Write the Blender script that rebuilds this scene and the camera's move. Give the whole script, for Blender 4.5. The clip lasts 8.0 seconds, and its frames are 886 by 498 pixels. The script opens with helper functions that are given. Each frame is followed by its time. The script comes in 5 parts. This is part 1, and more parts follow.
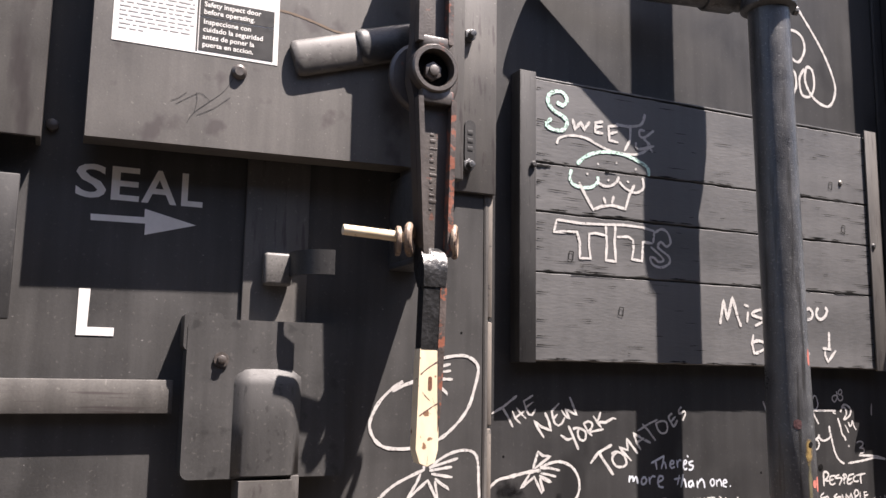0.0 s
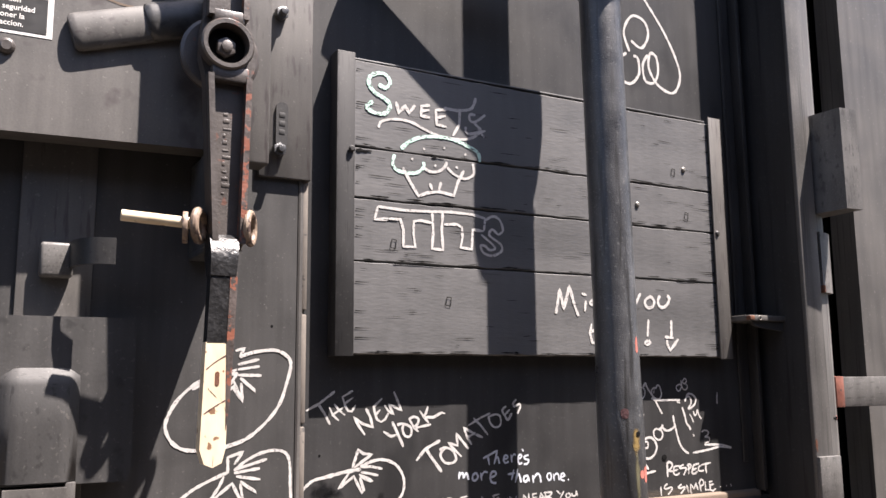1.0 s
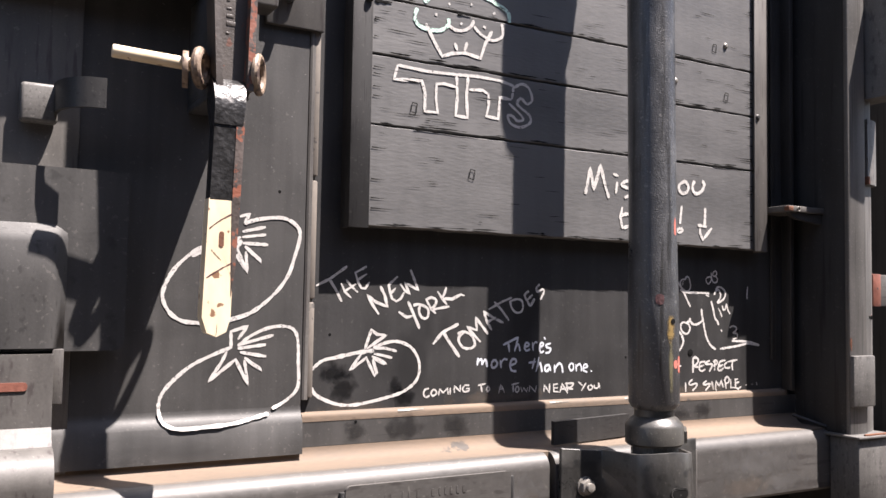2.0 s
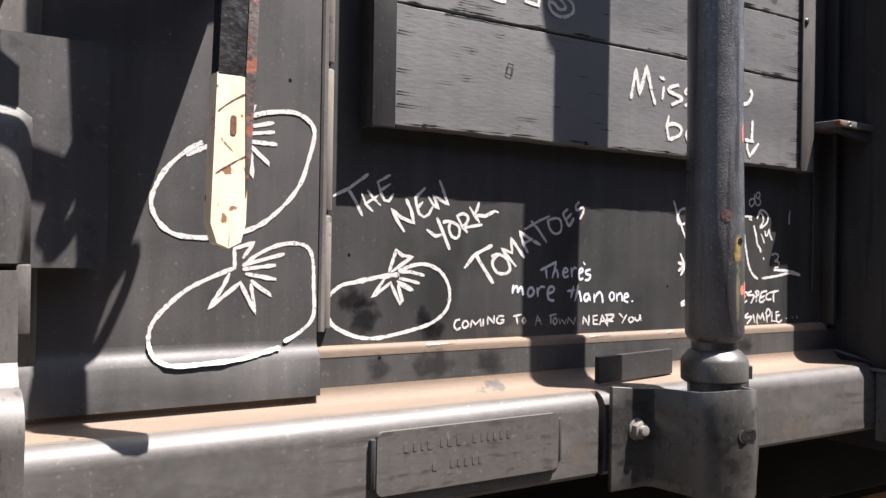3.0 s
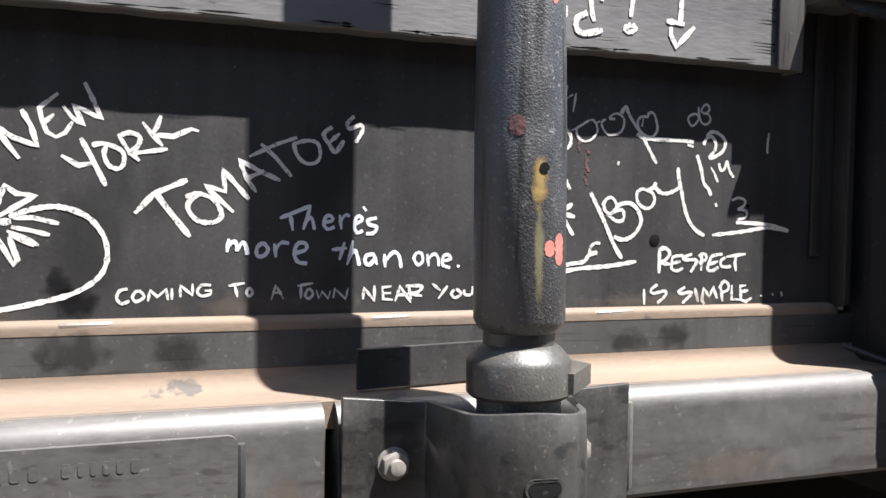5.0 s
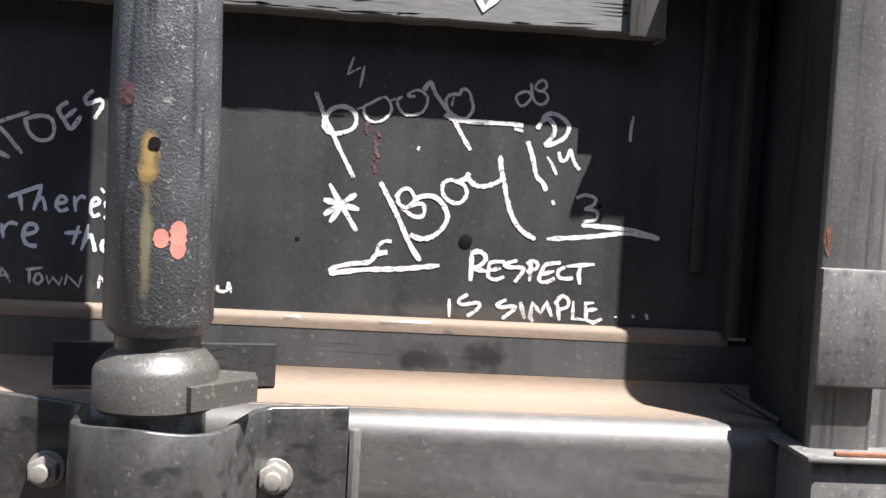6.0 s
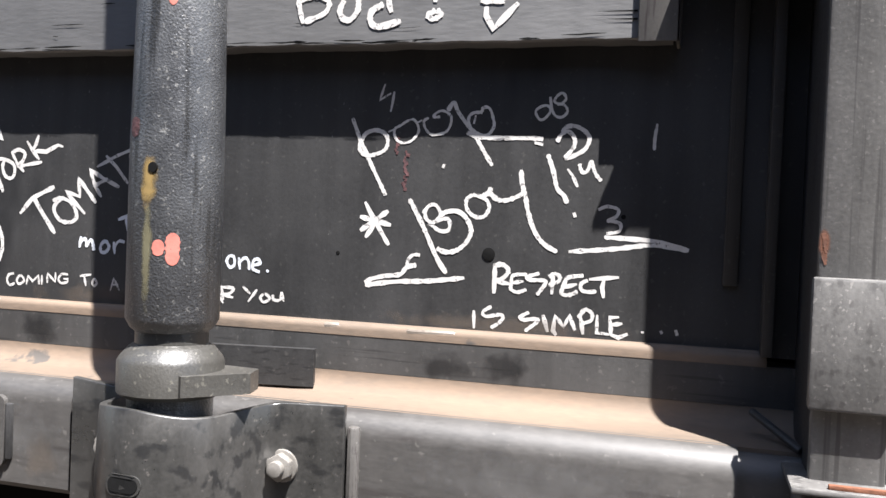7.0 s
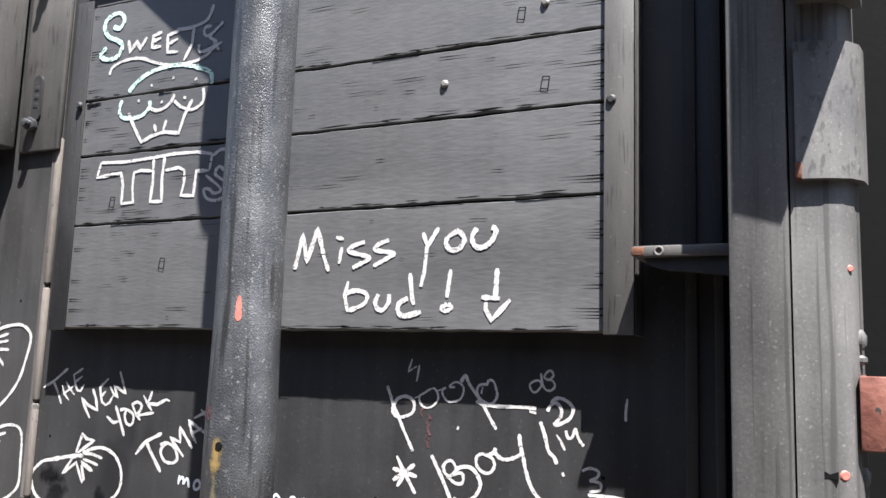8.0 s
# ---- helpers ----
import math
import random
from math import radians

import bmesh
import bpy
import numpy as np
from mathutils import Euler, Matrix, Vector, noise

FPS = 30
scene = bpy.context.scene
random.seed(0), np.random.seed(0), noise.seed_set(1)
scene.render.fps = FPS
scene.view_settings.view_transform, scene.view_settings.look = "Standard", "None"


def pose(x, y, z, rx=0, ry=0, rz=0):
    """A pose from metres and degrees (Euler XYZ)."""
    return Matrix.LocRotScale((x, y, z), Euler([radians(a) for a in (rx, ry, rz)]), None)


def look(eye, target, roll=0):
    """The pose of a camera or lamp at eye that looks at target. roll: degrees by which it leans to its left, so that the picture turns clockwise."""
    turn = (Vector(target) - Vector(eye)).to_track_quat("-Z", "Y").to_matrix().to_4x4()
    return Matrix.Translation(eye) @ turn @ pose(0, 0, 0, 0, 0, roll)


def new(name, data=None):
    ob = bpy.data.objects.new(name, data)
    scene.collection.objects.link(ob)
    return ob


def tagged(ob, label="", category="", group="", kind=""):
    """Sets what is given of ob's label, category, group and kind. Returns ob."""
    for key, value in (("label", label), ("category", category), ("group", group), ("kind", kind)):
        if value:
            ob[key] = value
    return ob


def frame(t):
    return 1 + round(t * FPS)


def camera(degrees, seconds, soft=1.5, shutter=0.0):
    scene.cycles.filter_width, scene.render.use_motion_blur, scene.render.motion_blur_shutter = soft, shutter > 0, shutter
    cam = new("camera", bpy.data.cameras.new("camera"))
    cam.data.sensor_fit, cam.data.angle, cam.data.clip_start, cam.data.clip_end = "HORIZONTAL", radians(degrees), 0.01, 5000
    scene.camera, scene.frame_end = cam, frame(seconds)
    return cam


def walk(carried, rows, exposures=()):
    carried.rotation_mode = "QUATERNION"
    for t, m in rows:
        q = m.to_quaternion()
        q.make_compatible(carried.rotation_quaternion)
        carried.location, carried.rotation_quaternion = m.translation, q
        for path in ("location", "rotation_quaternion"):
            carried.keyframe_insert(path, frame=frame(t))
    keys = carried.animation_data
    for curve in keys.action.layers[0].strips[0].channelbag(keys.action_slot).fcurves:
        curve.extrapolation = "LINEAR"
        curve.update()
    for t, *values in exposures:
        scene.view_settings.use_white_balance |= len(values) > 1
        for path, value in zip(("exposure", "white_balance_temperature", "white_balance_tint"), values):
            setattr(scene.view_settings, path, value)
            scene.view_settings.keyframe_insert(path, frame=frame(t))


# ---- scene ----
cam = camera(53.7, 8.0)
PATH = [
    (0, (0.031, -0.016, 1.552), (0.846, 1.788, 1.842), 0.9),
    (0.5, (0.188, -0.043, 1.557), (1.107, 1.704, 1.879), 0.0),
    (1, (0.278, -0.041, 1.532), (1.228, 1.693, 1.834), -0.5),
    (1.5, (0.315, -0.003, 1.496), (1.27, 1.743, 1.695), -0.1),
    (2, (0.303, 0.13, 1.461), (1.282, 1.87, 1.576), 1.0),
    (2.2, (0.29, 0.203, 1.448), (1.29, 1.933, 1.536), 1.4),
    (3.3, (0.308, 0.438, 1.395), (1.418, 2.102, 1.368), 1.0),
    (3.5, (0.371, 0.435, 1.403), (1.465, 2.109, 1.351), 1.2),
    (4, (0.645, 0.409, 1.402), (1.584, 2.174, 1.358), 1.4),
    (4.2, (0.74, 0.403, 1.397), (1.606, 2.205, 1.35), 1.6),
    (5.3, (1.231, 0.621, 1.377), (1.837, 2.525, 1.292), 1.1),
    (5.5, (1.34, 0.63, 1.389), (1.87, 2.556, 1.297), 1.7),
    (6, (1.662, 0.59, 1.385), (1.798, 2.583, 1.297), 3.1),
    (6.5, (1.854, 0.576, 1.384), (1.564, 2.554, 1.319), 2.2),
    (7, (1.986, 0.587, 1.377), (1.426, 2.507, 1.335), 2.3),
    (7.5, (2.17, 0.515, 1.427), (1.39, 2.356, 1.461), 2.7),
    (7.9, (2.221, 0.442, 1.503), (1.35, 2.227, 1.741), 2.0),
    (8, (2.217, 0.422, 1.527), (1.358, 2.205, 1.811), 1.8),
]
EXPOSURE = [(0, 1.80, 6950, 19), (1, 1.93, 6900, 18), (2, 1.87, 6850, 18), (3.5, 1.95, 6650, 14), (5.5, 2.05, 6450, 12), (6.5, 2.06, 6420, 12), (8, 2.03, 6300, 12)]
walk(cam, [(t, look(eye, target, roll)) for t, eye, target, roll in PATH], EXPOSURE)

# ---- light ----
SUN = Vector((0.98, -1.0, 3.07)).normalized()      # towards the sun
world = bpy.data.worlds.new("sky")
scene.world = world
world.use_nodes = True
wn = world.node_tree
sky = wn.nodes.new("ShaderNodeTexSky")
sky.sky_type, sky.sun_disc = "NISHITA", False
sky.sun_elevation = math.asin(SUN.z)
sky.sun_rotation = math.atan2(SUN.x, SUN.y)
wn.links.new(sky.outputs[0], wn.nodes["Background"].inputs[0])
wn.nodes["Background"].inputs[1].default_value = 0.068
sun = new("sun", bpy.data.lights.new("sun", "SUN"))
sun.data.energy, sun.data.angle, sun.data.color = 5.0, radians(0.55), (1.0, 0.97, 0.93)
sun.matrix_world = look(SUN * 20, (0, 0, 0))


# ---- materials ----
def material(name, base, dark, rough=0.5, metal=0.0, grain=60.0, blotch=5.0, bump=0.15, spots=None, spot_size=18.0, spot_share=0.3, stretch=(1, 1, 1), rough_swing=0.12, spot_stretch=(1, 1, 1), streak=0.0, stain=None, stain_share=0.3, speck=None, spec=0.5, ior=1.5):
    """Two scales of colour variation, optional worn spots of another colour, grain in the relief and in the gloss."""
    m = bpy.data.materials.new(name)
    m.use_nodes = True
    t = m.node_tree
    n, k = t.nodes, t.links
    shader = n["Principled BSDF"]
    co = n.new("ShaderNodeTexCoord")
    mp = n.new("ShaderNodeMapping")
    mp.inputs["Scale"].default_value = stretch
    k.new(co.outputs["Object"], mp.inputs[0])

    def field(scale, detail, source=mp):
        f = n.new("ShaderNodeTexNoise")
        f.inputs["Scale"].default_value, f.inputs["Detail"].default_value = scale, detail
        k.new(source.outputs[0], f.inputs["Vector"])
        return f

    big, fine = field(blotch, 5), field(grain, 3)
    ramp = n.new("ShaderNodeValToRGB")
    ramp.color_ramp.elements[0].position, ramp.color_ramp.elements[1].position = 0.3, 0.7
    ramp.color_ramp.elements[0].color, ramp.color_ramp.elements[1].color = (*dark, 1), (*base, 1)
    mixv = n.new("ShaderNodeMath")
    mixv.operation = "MULTIPLY_ADD"
    k.new(fine.outputs[0], mixv.inputs[0])
    mixv.inputs[1].default_value = 0.35
    half = n.new("ShaderNodeMath")
    half.operation = "MULTIPLY"
    half.inputs[1].default_value = 0.65
    k.new(big.outputs[0], half.inputs[0])
    k.new(half.outputs[0], mixv.inputs[2])
    k.new(mixv.outputs[0], ramp.inputs[0])
    colour = ramp.outputs[0]
    if spots:
        ms = n.new("ShaderNodeMapping")
        ms.inputs["Scale"].default_value = spot_stretch
        k.new(co.outputs["Object"], ms.inputs[0])
        sp = field(spot_size, 8, ms)
        cut = n.new("ShaderNodeValToRGB")
        cut.color_ramp.elements[0].position, cut.color_ramp.elements[1].position = 1 - spot_share, 1.03 - spot_share
        k.new(sp.outputs[0], cut.inputs[0])
        mix = n.new("ShaderNodeMixRGB")
        mix.inputs[2].default_value = (*spots, 1)
        k.new(cut.outputs[0], mix.inputs[0])
        k.new(colour, mix.inputs[1])
        colour = mix.outputs[0]
    def overlay(colour, source, lo, hi, tint):
        cut = n.new("ShaderNodeMapRange")
        cut.inputs["From Min"].default_value, cut.inputs["From Max"].default_value = lo, hi
        k.new(source.outputs[0], cut.inputs[0])
        mix = n.new("ShaderNodeMixRGB")
        mix.inputs[2].default_value = (*tint, 1)
        k.new(cut.outputs[0], mix.inputs[0])
        k.new(colour, mix.inputs[1])
        return mix.outputs[0]

    if stain:
        colour = overlay(colour, field(9, 4, co), 1 - stain_share - 0.04, 1 - stain_share + 0.05, stain)
    if speck:
        colour = overlay(colour, field(330, 1, co), 0.795, 0.82, speck)
    if streak:
        # runs and rubbing down the sheet
        mr = n.new("ShaderNodeMapping")
        mr.inputs["Scale"].default_value = (1, 1, 0.07)
        k.new(co.outputs["Object"], mr.inputs[0])
        run = field(38, 6, mr)
        gain = n.new("ShaderNodeMapRange")
        gain.inputs["From Min"].default_value, gain.inputs["From Max"].default_value = 0.3, 0.7
        gain.inputs["To Min"].default_value, gain.inputs["To Max"].default_value = 1 - streak, 1 + streak
        k.new(run.outputs[0], gain.inputs[0])
        hsv = n.new("ShaderNodeHueSaturation")
        k.new(gain.outputs[0], hsv.inputs["Value"])
        k.new(colour, hsv.inputs["Color"])
        colour = hsv.outputs[0]
    k.new(colour, shader.inputs["Base Color"])
    gloss = n.new("ShaderNodeMapRange")
    gloss.inputs["From Min"].default_value, gloss.inputs["From Max"].default_value = 0.3, 0.7
    gloss.inputs["To Min"].default_value, gloss.inputs["To Max"].default_value = rough - rough_swing, rough + rough_swing
    k.new(mixv.outputs[0], gloss.inputs[0])
    k.new(gloss.outputs[0], shader.inputs["Roughness"])
    shader.inputs["Metallic"].default_value = metal
    shader.inputs["Specular IOR Level"].default_value = spec
    shader.inputs["IOR"].default_value = ior
    bp = n.new("ShaderNodeBump")
    bp.inputs["Strength"].default_value, bp.inputs["Distance"].default_value = bump, 0.004
    k.new(mixv.outputs[0], bp.inputs["Height"])
    k.new(bp.outputs[0], shader.inputs["Normal"])
    return m


PAINT = material("weathered_black_paint", (0.036, 0.0355, 0.0355), (0.020, 0.020, 0.0205), 0.55, spec=0.45, grain=300, blotch=7, bump=0.08, spots=(0.046, 0.0445, 0.043), spot_size=140, spot_share=0.36, streak=0.2, stain=(0.014, 0.014, 0.0145), stain_share=0.37, speck=(0.14, 0.135, 0.13))
PAINT_BROWN = material("sun_bleached_black_paint", (0.108, 0.101, 0.093), (0.058, 0.055, 0.052), 0.54, spec=0.7, grain=300, blotch=6, bump=0.06, spots=(0.135, 0.127, 0.117), spot_size=130, spot_share=0.34, streak=0.2, stain=(0.048, 0.040, 0.039), stain_share=0.38, speck=(0.20, 0.19, 0.18))
SILL = material("rubbed_black_sill_paint", (0.082, 0.077, 0.072), (0.044, 0.042, 0.040), 0.52, spec=0.7, grain=300, blotch=5, bump=0.06, spots=(0.105, 0.099, 0.092), spot_size=120, spot_share=0.35, streak=0.12, stain=(0.040, 0.036, 0.034), stain_share=0.40, stretch=(0.35, 1, 1), speck=(0.20, 0.19, 0.18))
POST = material("chalky_bleached_black_paint", (0.145, 0.139, 0.131), (0.074, 0.072, 0.069), 0.52, spec=0.6, grain=300, blotch=9, bump=0.10, spots=(0.165, 0.157, 0.147), spot_size=230, spot_share=0.37, streak=0.2, stain=(0.066, 0.063, 0.060), stain_share=0.40)
GLOSS = material("thick_black_pipe_paint", (0.084, 0.087, 0.091), (0.030, 0.031, 0.034), 0.38, spec=0.8, grain=430, blotch=16, bump=0.6, spots=(0.135, 0.135, 0.132), spot_size=210, spot_share=0.38, rough_swing=0.14, streak=0.2, stain=(0.024, 0.024, 0.024), stain_share=0.39)
CLAMP = material("satin_black_clamp_paint", (0.052, 0.050, 0.047), (0.022, 0.022, 0.021), 0.36, spec=0.8, grain=240, blotch=14, bump=0.10, spots=(0.075, 0.070, 0.065), spot_size=150, spot_share=0.35, streak=0.2, stain=(0.017, 0.017, 0.017), stain_share=0.42)
MAROON = material("dark_maroon_chip", (0.12, 0.05, 0.05), (0.05, 0.028, 0.03), 0.6, grain=120, blotch=60, bump=0.5, spots=(0.30, 0.20, 0.19), spot_size=160, spot_share=0.33)
SCUFF = material("scuffed_bright_steel", (0.23, 0.20, 0.17), (0.13, 0.11, 0.09), 0.4, grain=160, blotch=40, bump=0.3)
SHEET = material("dusty_bleached_black_paint", (0.054, 0.0525, 0.051), (0.031, 0.0305, 0.030), 0.55, spec=0.6, grain=300, blotch=7, bump=0.07, spots=(0.070, 0.067, 0.063), spot_size=140, spot_share=0.36, streak=0.22, stain=(0.024, 0.0235, 0.023), stain_share=0.36, speck=(0.16, 0.155, 0.15))
REDCAST = material("cast_iron_with_red_primer", (0.10, 0.075, 0.066), (0.04, 0.034, 0.031), 0.45, spec=0.8, grain=200, blotch=25, bump=0.35, spots=(0.22, 0.075, 0.045), spot_size=70, spot_share=0.47)
CAST = material("rough_cast_iron", (0.080, 0.066, 0.058), (0.036, 0.031, 0.028), 0.45, spec=0.9, grain=240, blotch=12, bump=0.3, spots=(0.11, 0.045, 0.03), spot_size=45, spot_share=0.33)
WORN = material("worn_dark_iron", (0.068, 0.065, 0.057), (0.028, 0.027, 0.025), 0.42, spec=0.8, grain=380, blotch=14, bump=0.22, spots=(0.105, 0.10, 0.085), spot_size=170, spot_share=0.37)
TANRUST = material("rust_stained_ivory_steel", (0.34, 0.26, 0.19), (0.12, 0.08, 0.06), 0.5, grain=160, blotch=40, bump=0.35, spots=(0.07, 0.045, 0.038), spot_size=60, spot_share=0.44)
STEEL = material("bare_galvanised_steel", (0.27, 0.255, 0.235), (0.15, 0.14, 0.125), 0.42, metal=0.2, grain=150, blotch=20, bump=0.2)
DUST = material("dry_tan_dust_on_steel", (0.185, 0.134, 0.096), (0.105, 0.083, 0.064), 0.8, grain=160, blotch=7, bump=0.25, spots=(0.07, 0.062, 0.055), spot_size=14, spot_share=0.34, stretch=(0.4, 1, 1))
SEAMDUST = material("greyish_dust_on_seam", (0.20, 0.175, 0.15), (0.105, 0.094, 0.083), 0.75, grain=160, blotch=9, bump=0.2, spots=(0.07, 0.065, 0.06), spot_size=30, spot_share=0.36, stretch=(1, 1, 0.4))
WOOD = material("black_painted_plank", (0.098, 0.097, 0.097), (0.068, 0.068, 0.068), 0.54, spec=1.0, grain=230, blotch=9, bump=0.2, stretch=(0.22, 1, 1), spots=(0.040, 0.040, 0.040), spot_size=150, spot_share=0.27, spot_stretch=(0.05, 1, 1), streak=0.08, speck=(0.22, 0.21, 0.2))
RUST = material("flaking_rust", (0.20, 0.075, 0.035), (0.07, 0.032, 0.022), 0.85, grain=150, blotch=30, bump=0.7)
RED = material("worn_red_primer", (0.25, 0.095, 0.065), (0.13, 0.05, 0.038), 0.5, grain=120, blotch=30, bump=0.4, spots=(0.04, 0.034, 0.032), spot_size=120, spot_share=0.37)
IVORY = material("chipped_ivory_paint", (0.84, 0.73, 0.54), (0.68, 0.55, 0.37), 0.5, grain=60, blotch=12, bump=0.4, spots=(0.22, 0.12, 0.07), spot_size=48, spot_share=0.37, stretch=(1, 1, 0.4))
TAPE = material("shiny_black_grip_paint", (0.020, 0.020, 0.021), (0.011, 0.011, 0.011), 0.34, grain=120, blotch=30, bump=0.7, spots=(0.05, 0.05, 0.05), spot_size=90, spot_share=0.33)
CHALK = material("chalky_white_paint_marker", (0.59, 0.575, 0.55), (0.43, 0.415, 0.40), 0.85, grain=420, blotch=60, bump=0.2, spots=(0.20, 0.195, 0.19), spot_size=260, spot_share=0.39)
MARKER = material("solid_white_marker", (0.66, 0.69, 0.74), (0.52, 0.545, 0.59), 0.7, grain=200, blotch=40, bump=0.1, spots=(0.34, 0.36, 0.385), spot_size=230, spot_share=0.33)
MINT = material("faded_mint_chalk", (0.66, 0.86, 0.78), (0.36, 0.60, 0.50), 0.85, grain=420, blotch=18, bump=0.2, spots=(0.13, 0.17, 0.155), spot_size=230, spot_share=0.43)
STENCIL = material("white_stencil_paint", (0.80, 0.79, 0.77), (0.66, 0.65, 0.63), 0.6, grain=120, blotch=20, bump=0.1, spots=(0.35, 0.34, 0.33), spot_size=60, spot_share=0.27)
PAPER = material("white_vinyl_sticker", (0.80, 0.79, 0.77), (0.70, 0.69, 0.66), 0.45, grain=80, blotch=9, bump=0.05)
INK = material("black_sticker_ink", (0.035, 0.035, 0.035), (0.02, 0.02, 0.02), 0.5, grain=80, blotch=9, bump=0.05)
GREY_INK = material("faded_grey_print", (0.56, 0.56, 0.56), (0.46, 0.46, 0.46), 0.6, grain=80, blotch=9, bump=0.05)
CORAL = material("coral_paint_chip", (0.50, 0.16, 0.125), (0.36, 0.11, 0.085), 0.6, grain=120, blotch=40, bump=0.3, spots=(0.12, 0.075, 0.07), spot_size=150, spot_share=0.36)
# near-black: shade put into holes, recess and underframe; also small dark marks
DARKHOLE = material("near_black_holes_and_shade", (0.008, 0.008, 0.008), (0.005, 0.005, 0.005), 0.8, grain=100, blotch=10, bump=0.2, spec=0.1)
EARTH = material("dark_gravelly_ballast", (0.065, 0.052, 0.040), (0.035, 0.029, 0.024), 0.95, grain=40, blotch=1.5, bump=0.9, spots=(0.10, 0.085, 0.07), spot_size=16, spot_share=0.36)
TIMBER = material("weathered_brown_timber", (0.30, 0.15, 0.07), (0.13, 0.07, 0.04), 0.85, grain=60, blotch=5, bump=0.6, stretch=(0.15, 1, 1))


def smudge_material(name, tint, rough, strength):
    """A stain that thins out unevenly towards its rim."""
    m = material(name, tint, tuple(0.6 * c for c in tint), rough, grain=200, blotch=30, bump=0.05)
    n, k = m.node_tree.nodes, m.node_tree.links
    co = n.new("ShaderNodeTexCoord")
    away = n.new("ShaderNodeVectorMath")
    away.operation = "DISTANCE"
    away.inputs[1].default_value = (0.5, 0.0, 0.5)
    flat = n.new("ShaderNodeVectorMath")
    flat.operation = "MULTIPLY"
    flat.inputs[1].default_value = (1, 0, 1)
    k.new(co.outputs["Generated"], flat.inputs[0])
    k.new(flat.outputs[0], away.inputs[0])
    ragged = n.new("ShaderNodeTexNoise")
    ragged.inputs["Scale"].default_value, ragged.inputs["Detail"].default_value = 55, 5
    k.new(co.outputs["Object"], ragged.inputs["Vector"])
    total = n.new("ShaderNodeMath")
    total.operation = "MULTIPLY_ADD"
    total.inputs[1].default_value = 0.75
    k.new(ragged.outputs[0], total.inputs[0])
    k.new(away.outputs["Value"], total.inputs[2])
    cut = n.new("ShaderNodeMapRange")
    cut.inputs["From Min"].default_value, cut.inputs["From Max"].default_value = 0.80, 0.56
    cut.inputs["To Min"].default_value, cut.inputs["To Max"].default_value = 0.0, strength
    k.new(total.outputs[0], cut.inputs[0])
    k.new(cut.outputs[0], n["Principled BSDF"].inputs["Alpha"])
    return m


DAMP = smudge_material("dark_oily_smear", (0.006, 0.006, 0.007), 0.35, 0.62)
DUSTY = smudge_material("thin_tan_dust", (0.17, 0.135, 0.105), 0.85, 0.32)
PALE = smudge_material("pale_rubbed_paint", (0.16, 0.155, 0.15), 0.5, 0.5)
RUSTY = smudge_material("rust_bleeding", (0.16, 0.06, 0.03), 0.8, 0.8)
SMEAR = smudge_material("faint_dark_smear", (0.008, 0.008, 0.009), 0.4, 0.38)
OCHRE_SOFT = smudge_material("ochre_rust_wash", (0.36, 0.25, 0.10), 0.4, 0.9)
OLIVE_SOFT = smudge_material("olive_rust_wash", (0.19, 0.175, 0.11), 0.35, 0.75)


# ---- mesh helpers ----
def part(name, bm, mat, parent=None, label="", sharp=32):
    """Links a bmesh as one mesh object, smooth but for edges sharper than the given angle."""
    bmesh.ops.recalc_face_normals(bm, faces=bm.faces)
    for f in bm.faces:
        f.smooth = True
    for e in bm.edges:
        if len(e.link_faces) != 2 or e.calc_face_angle(0) > radians(sharp):
            e.smooth = False
    me = bpy.data.meshes.new(name)
    bm.to_mesh(me)
    bm.free()
    for one in (mat if isinstance(mat, (list, tuple)) else [mat]):
        me.materials.append(one)
    ob = new(name, me)
    if parent:
        ob.parent = parent
    if label:
        tagged(ob, label)
    return ob


def thing(name, label, category, group="", kind=""):
    return tagged(new(name), label, category, group, kind)


def soften(bm, r, segments=2, angle=30):
    if r > 0:
        es = [e for e in bm.edges if len(e.link_faces) == 2 and e.calc_face_angle(0) > radians(angle)]
        bmesh.ops.bevel(bm, geom=es, offset=r, segments=segments, profile=0.5, affect="EDGES", clamp_overlap=True)
    return bm


def box(x0, x1, y0, y1, z0, z1, r=0.002, segments=2):
    bm = bmesh.new()
    bmesh.ops.create_cube(bm, size=1, matrix=Matrix.Translation(((x0 + x1) / 2, (y0 + y1) / 2, (z0 + z1) / 2)) @ Matrix.Diagonal((x1 - x0, y1 - y0, z1 - z0, 1)))
    return soften(bm, r, segments)


def join(*bms):
    out = bms[0]
    for b in bms[1:]:
        me = bpy.data.meshes.new("tmp")
        b.to_mesh(me)
        b.free()
        out.from_mesh(me)
        bpy.data.meshes.remove(me)
    return out


def sweep(outline, lo, hi, axis="x", r=0.0, segments=2):
    """Extrudes a closed outline: (y, z) pairs along x, (x, y) pairs along z or (x, z) pairs along y."""
    place = {"x": lambda p, s: (s, p[0], p[1]), "z": lambda p, s: (p[0], p[1], s), "y": lambda p, s: (p[0], s, p[1])}[axis]
    bm = bmesh.new()
    a = [bm.verts.new(place(p, lo)) for p in outline]
    b = [bm.verts.new(place(p, hi)) for p in outline]
    bm.faces.new(a)
    bm.faces.new(b)
    for i in range(len(a)):
        j = (i + 1) % len(a)
        bm.faces.new((a[i], a[j], b[j], b[i]))
    return soften(bm, r, segments)


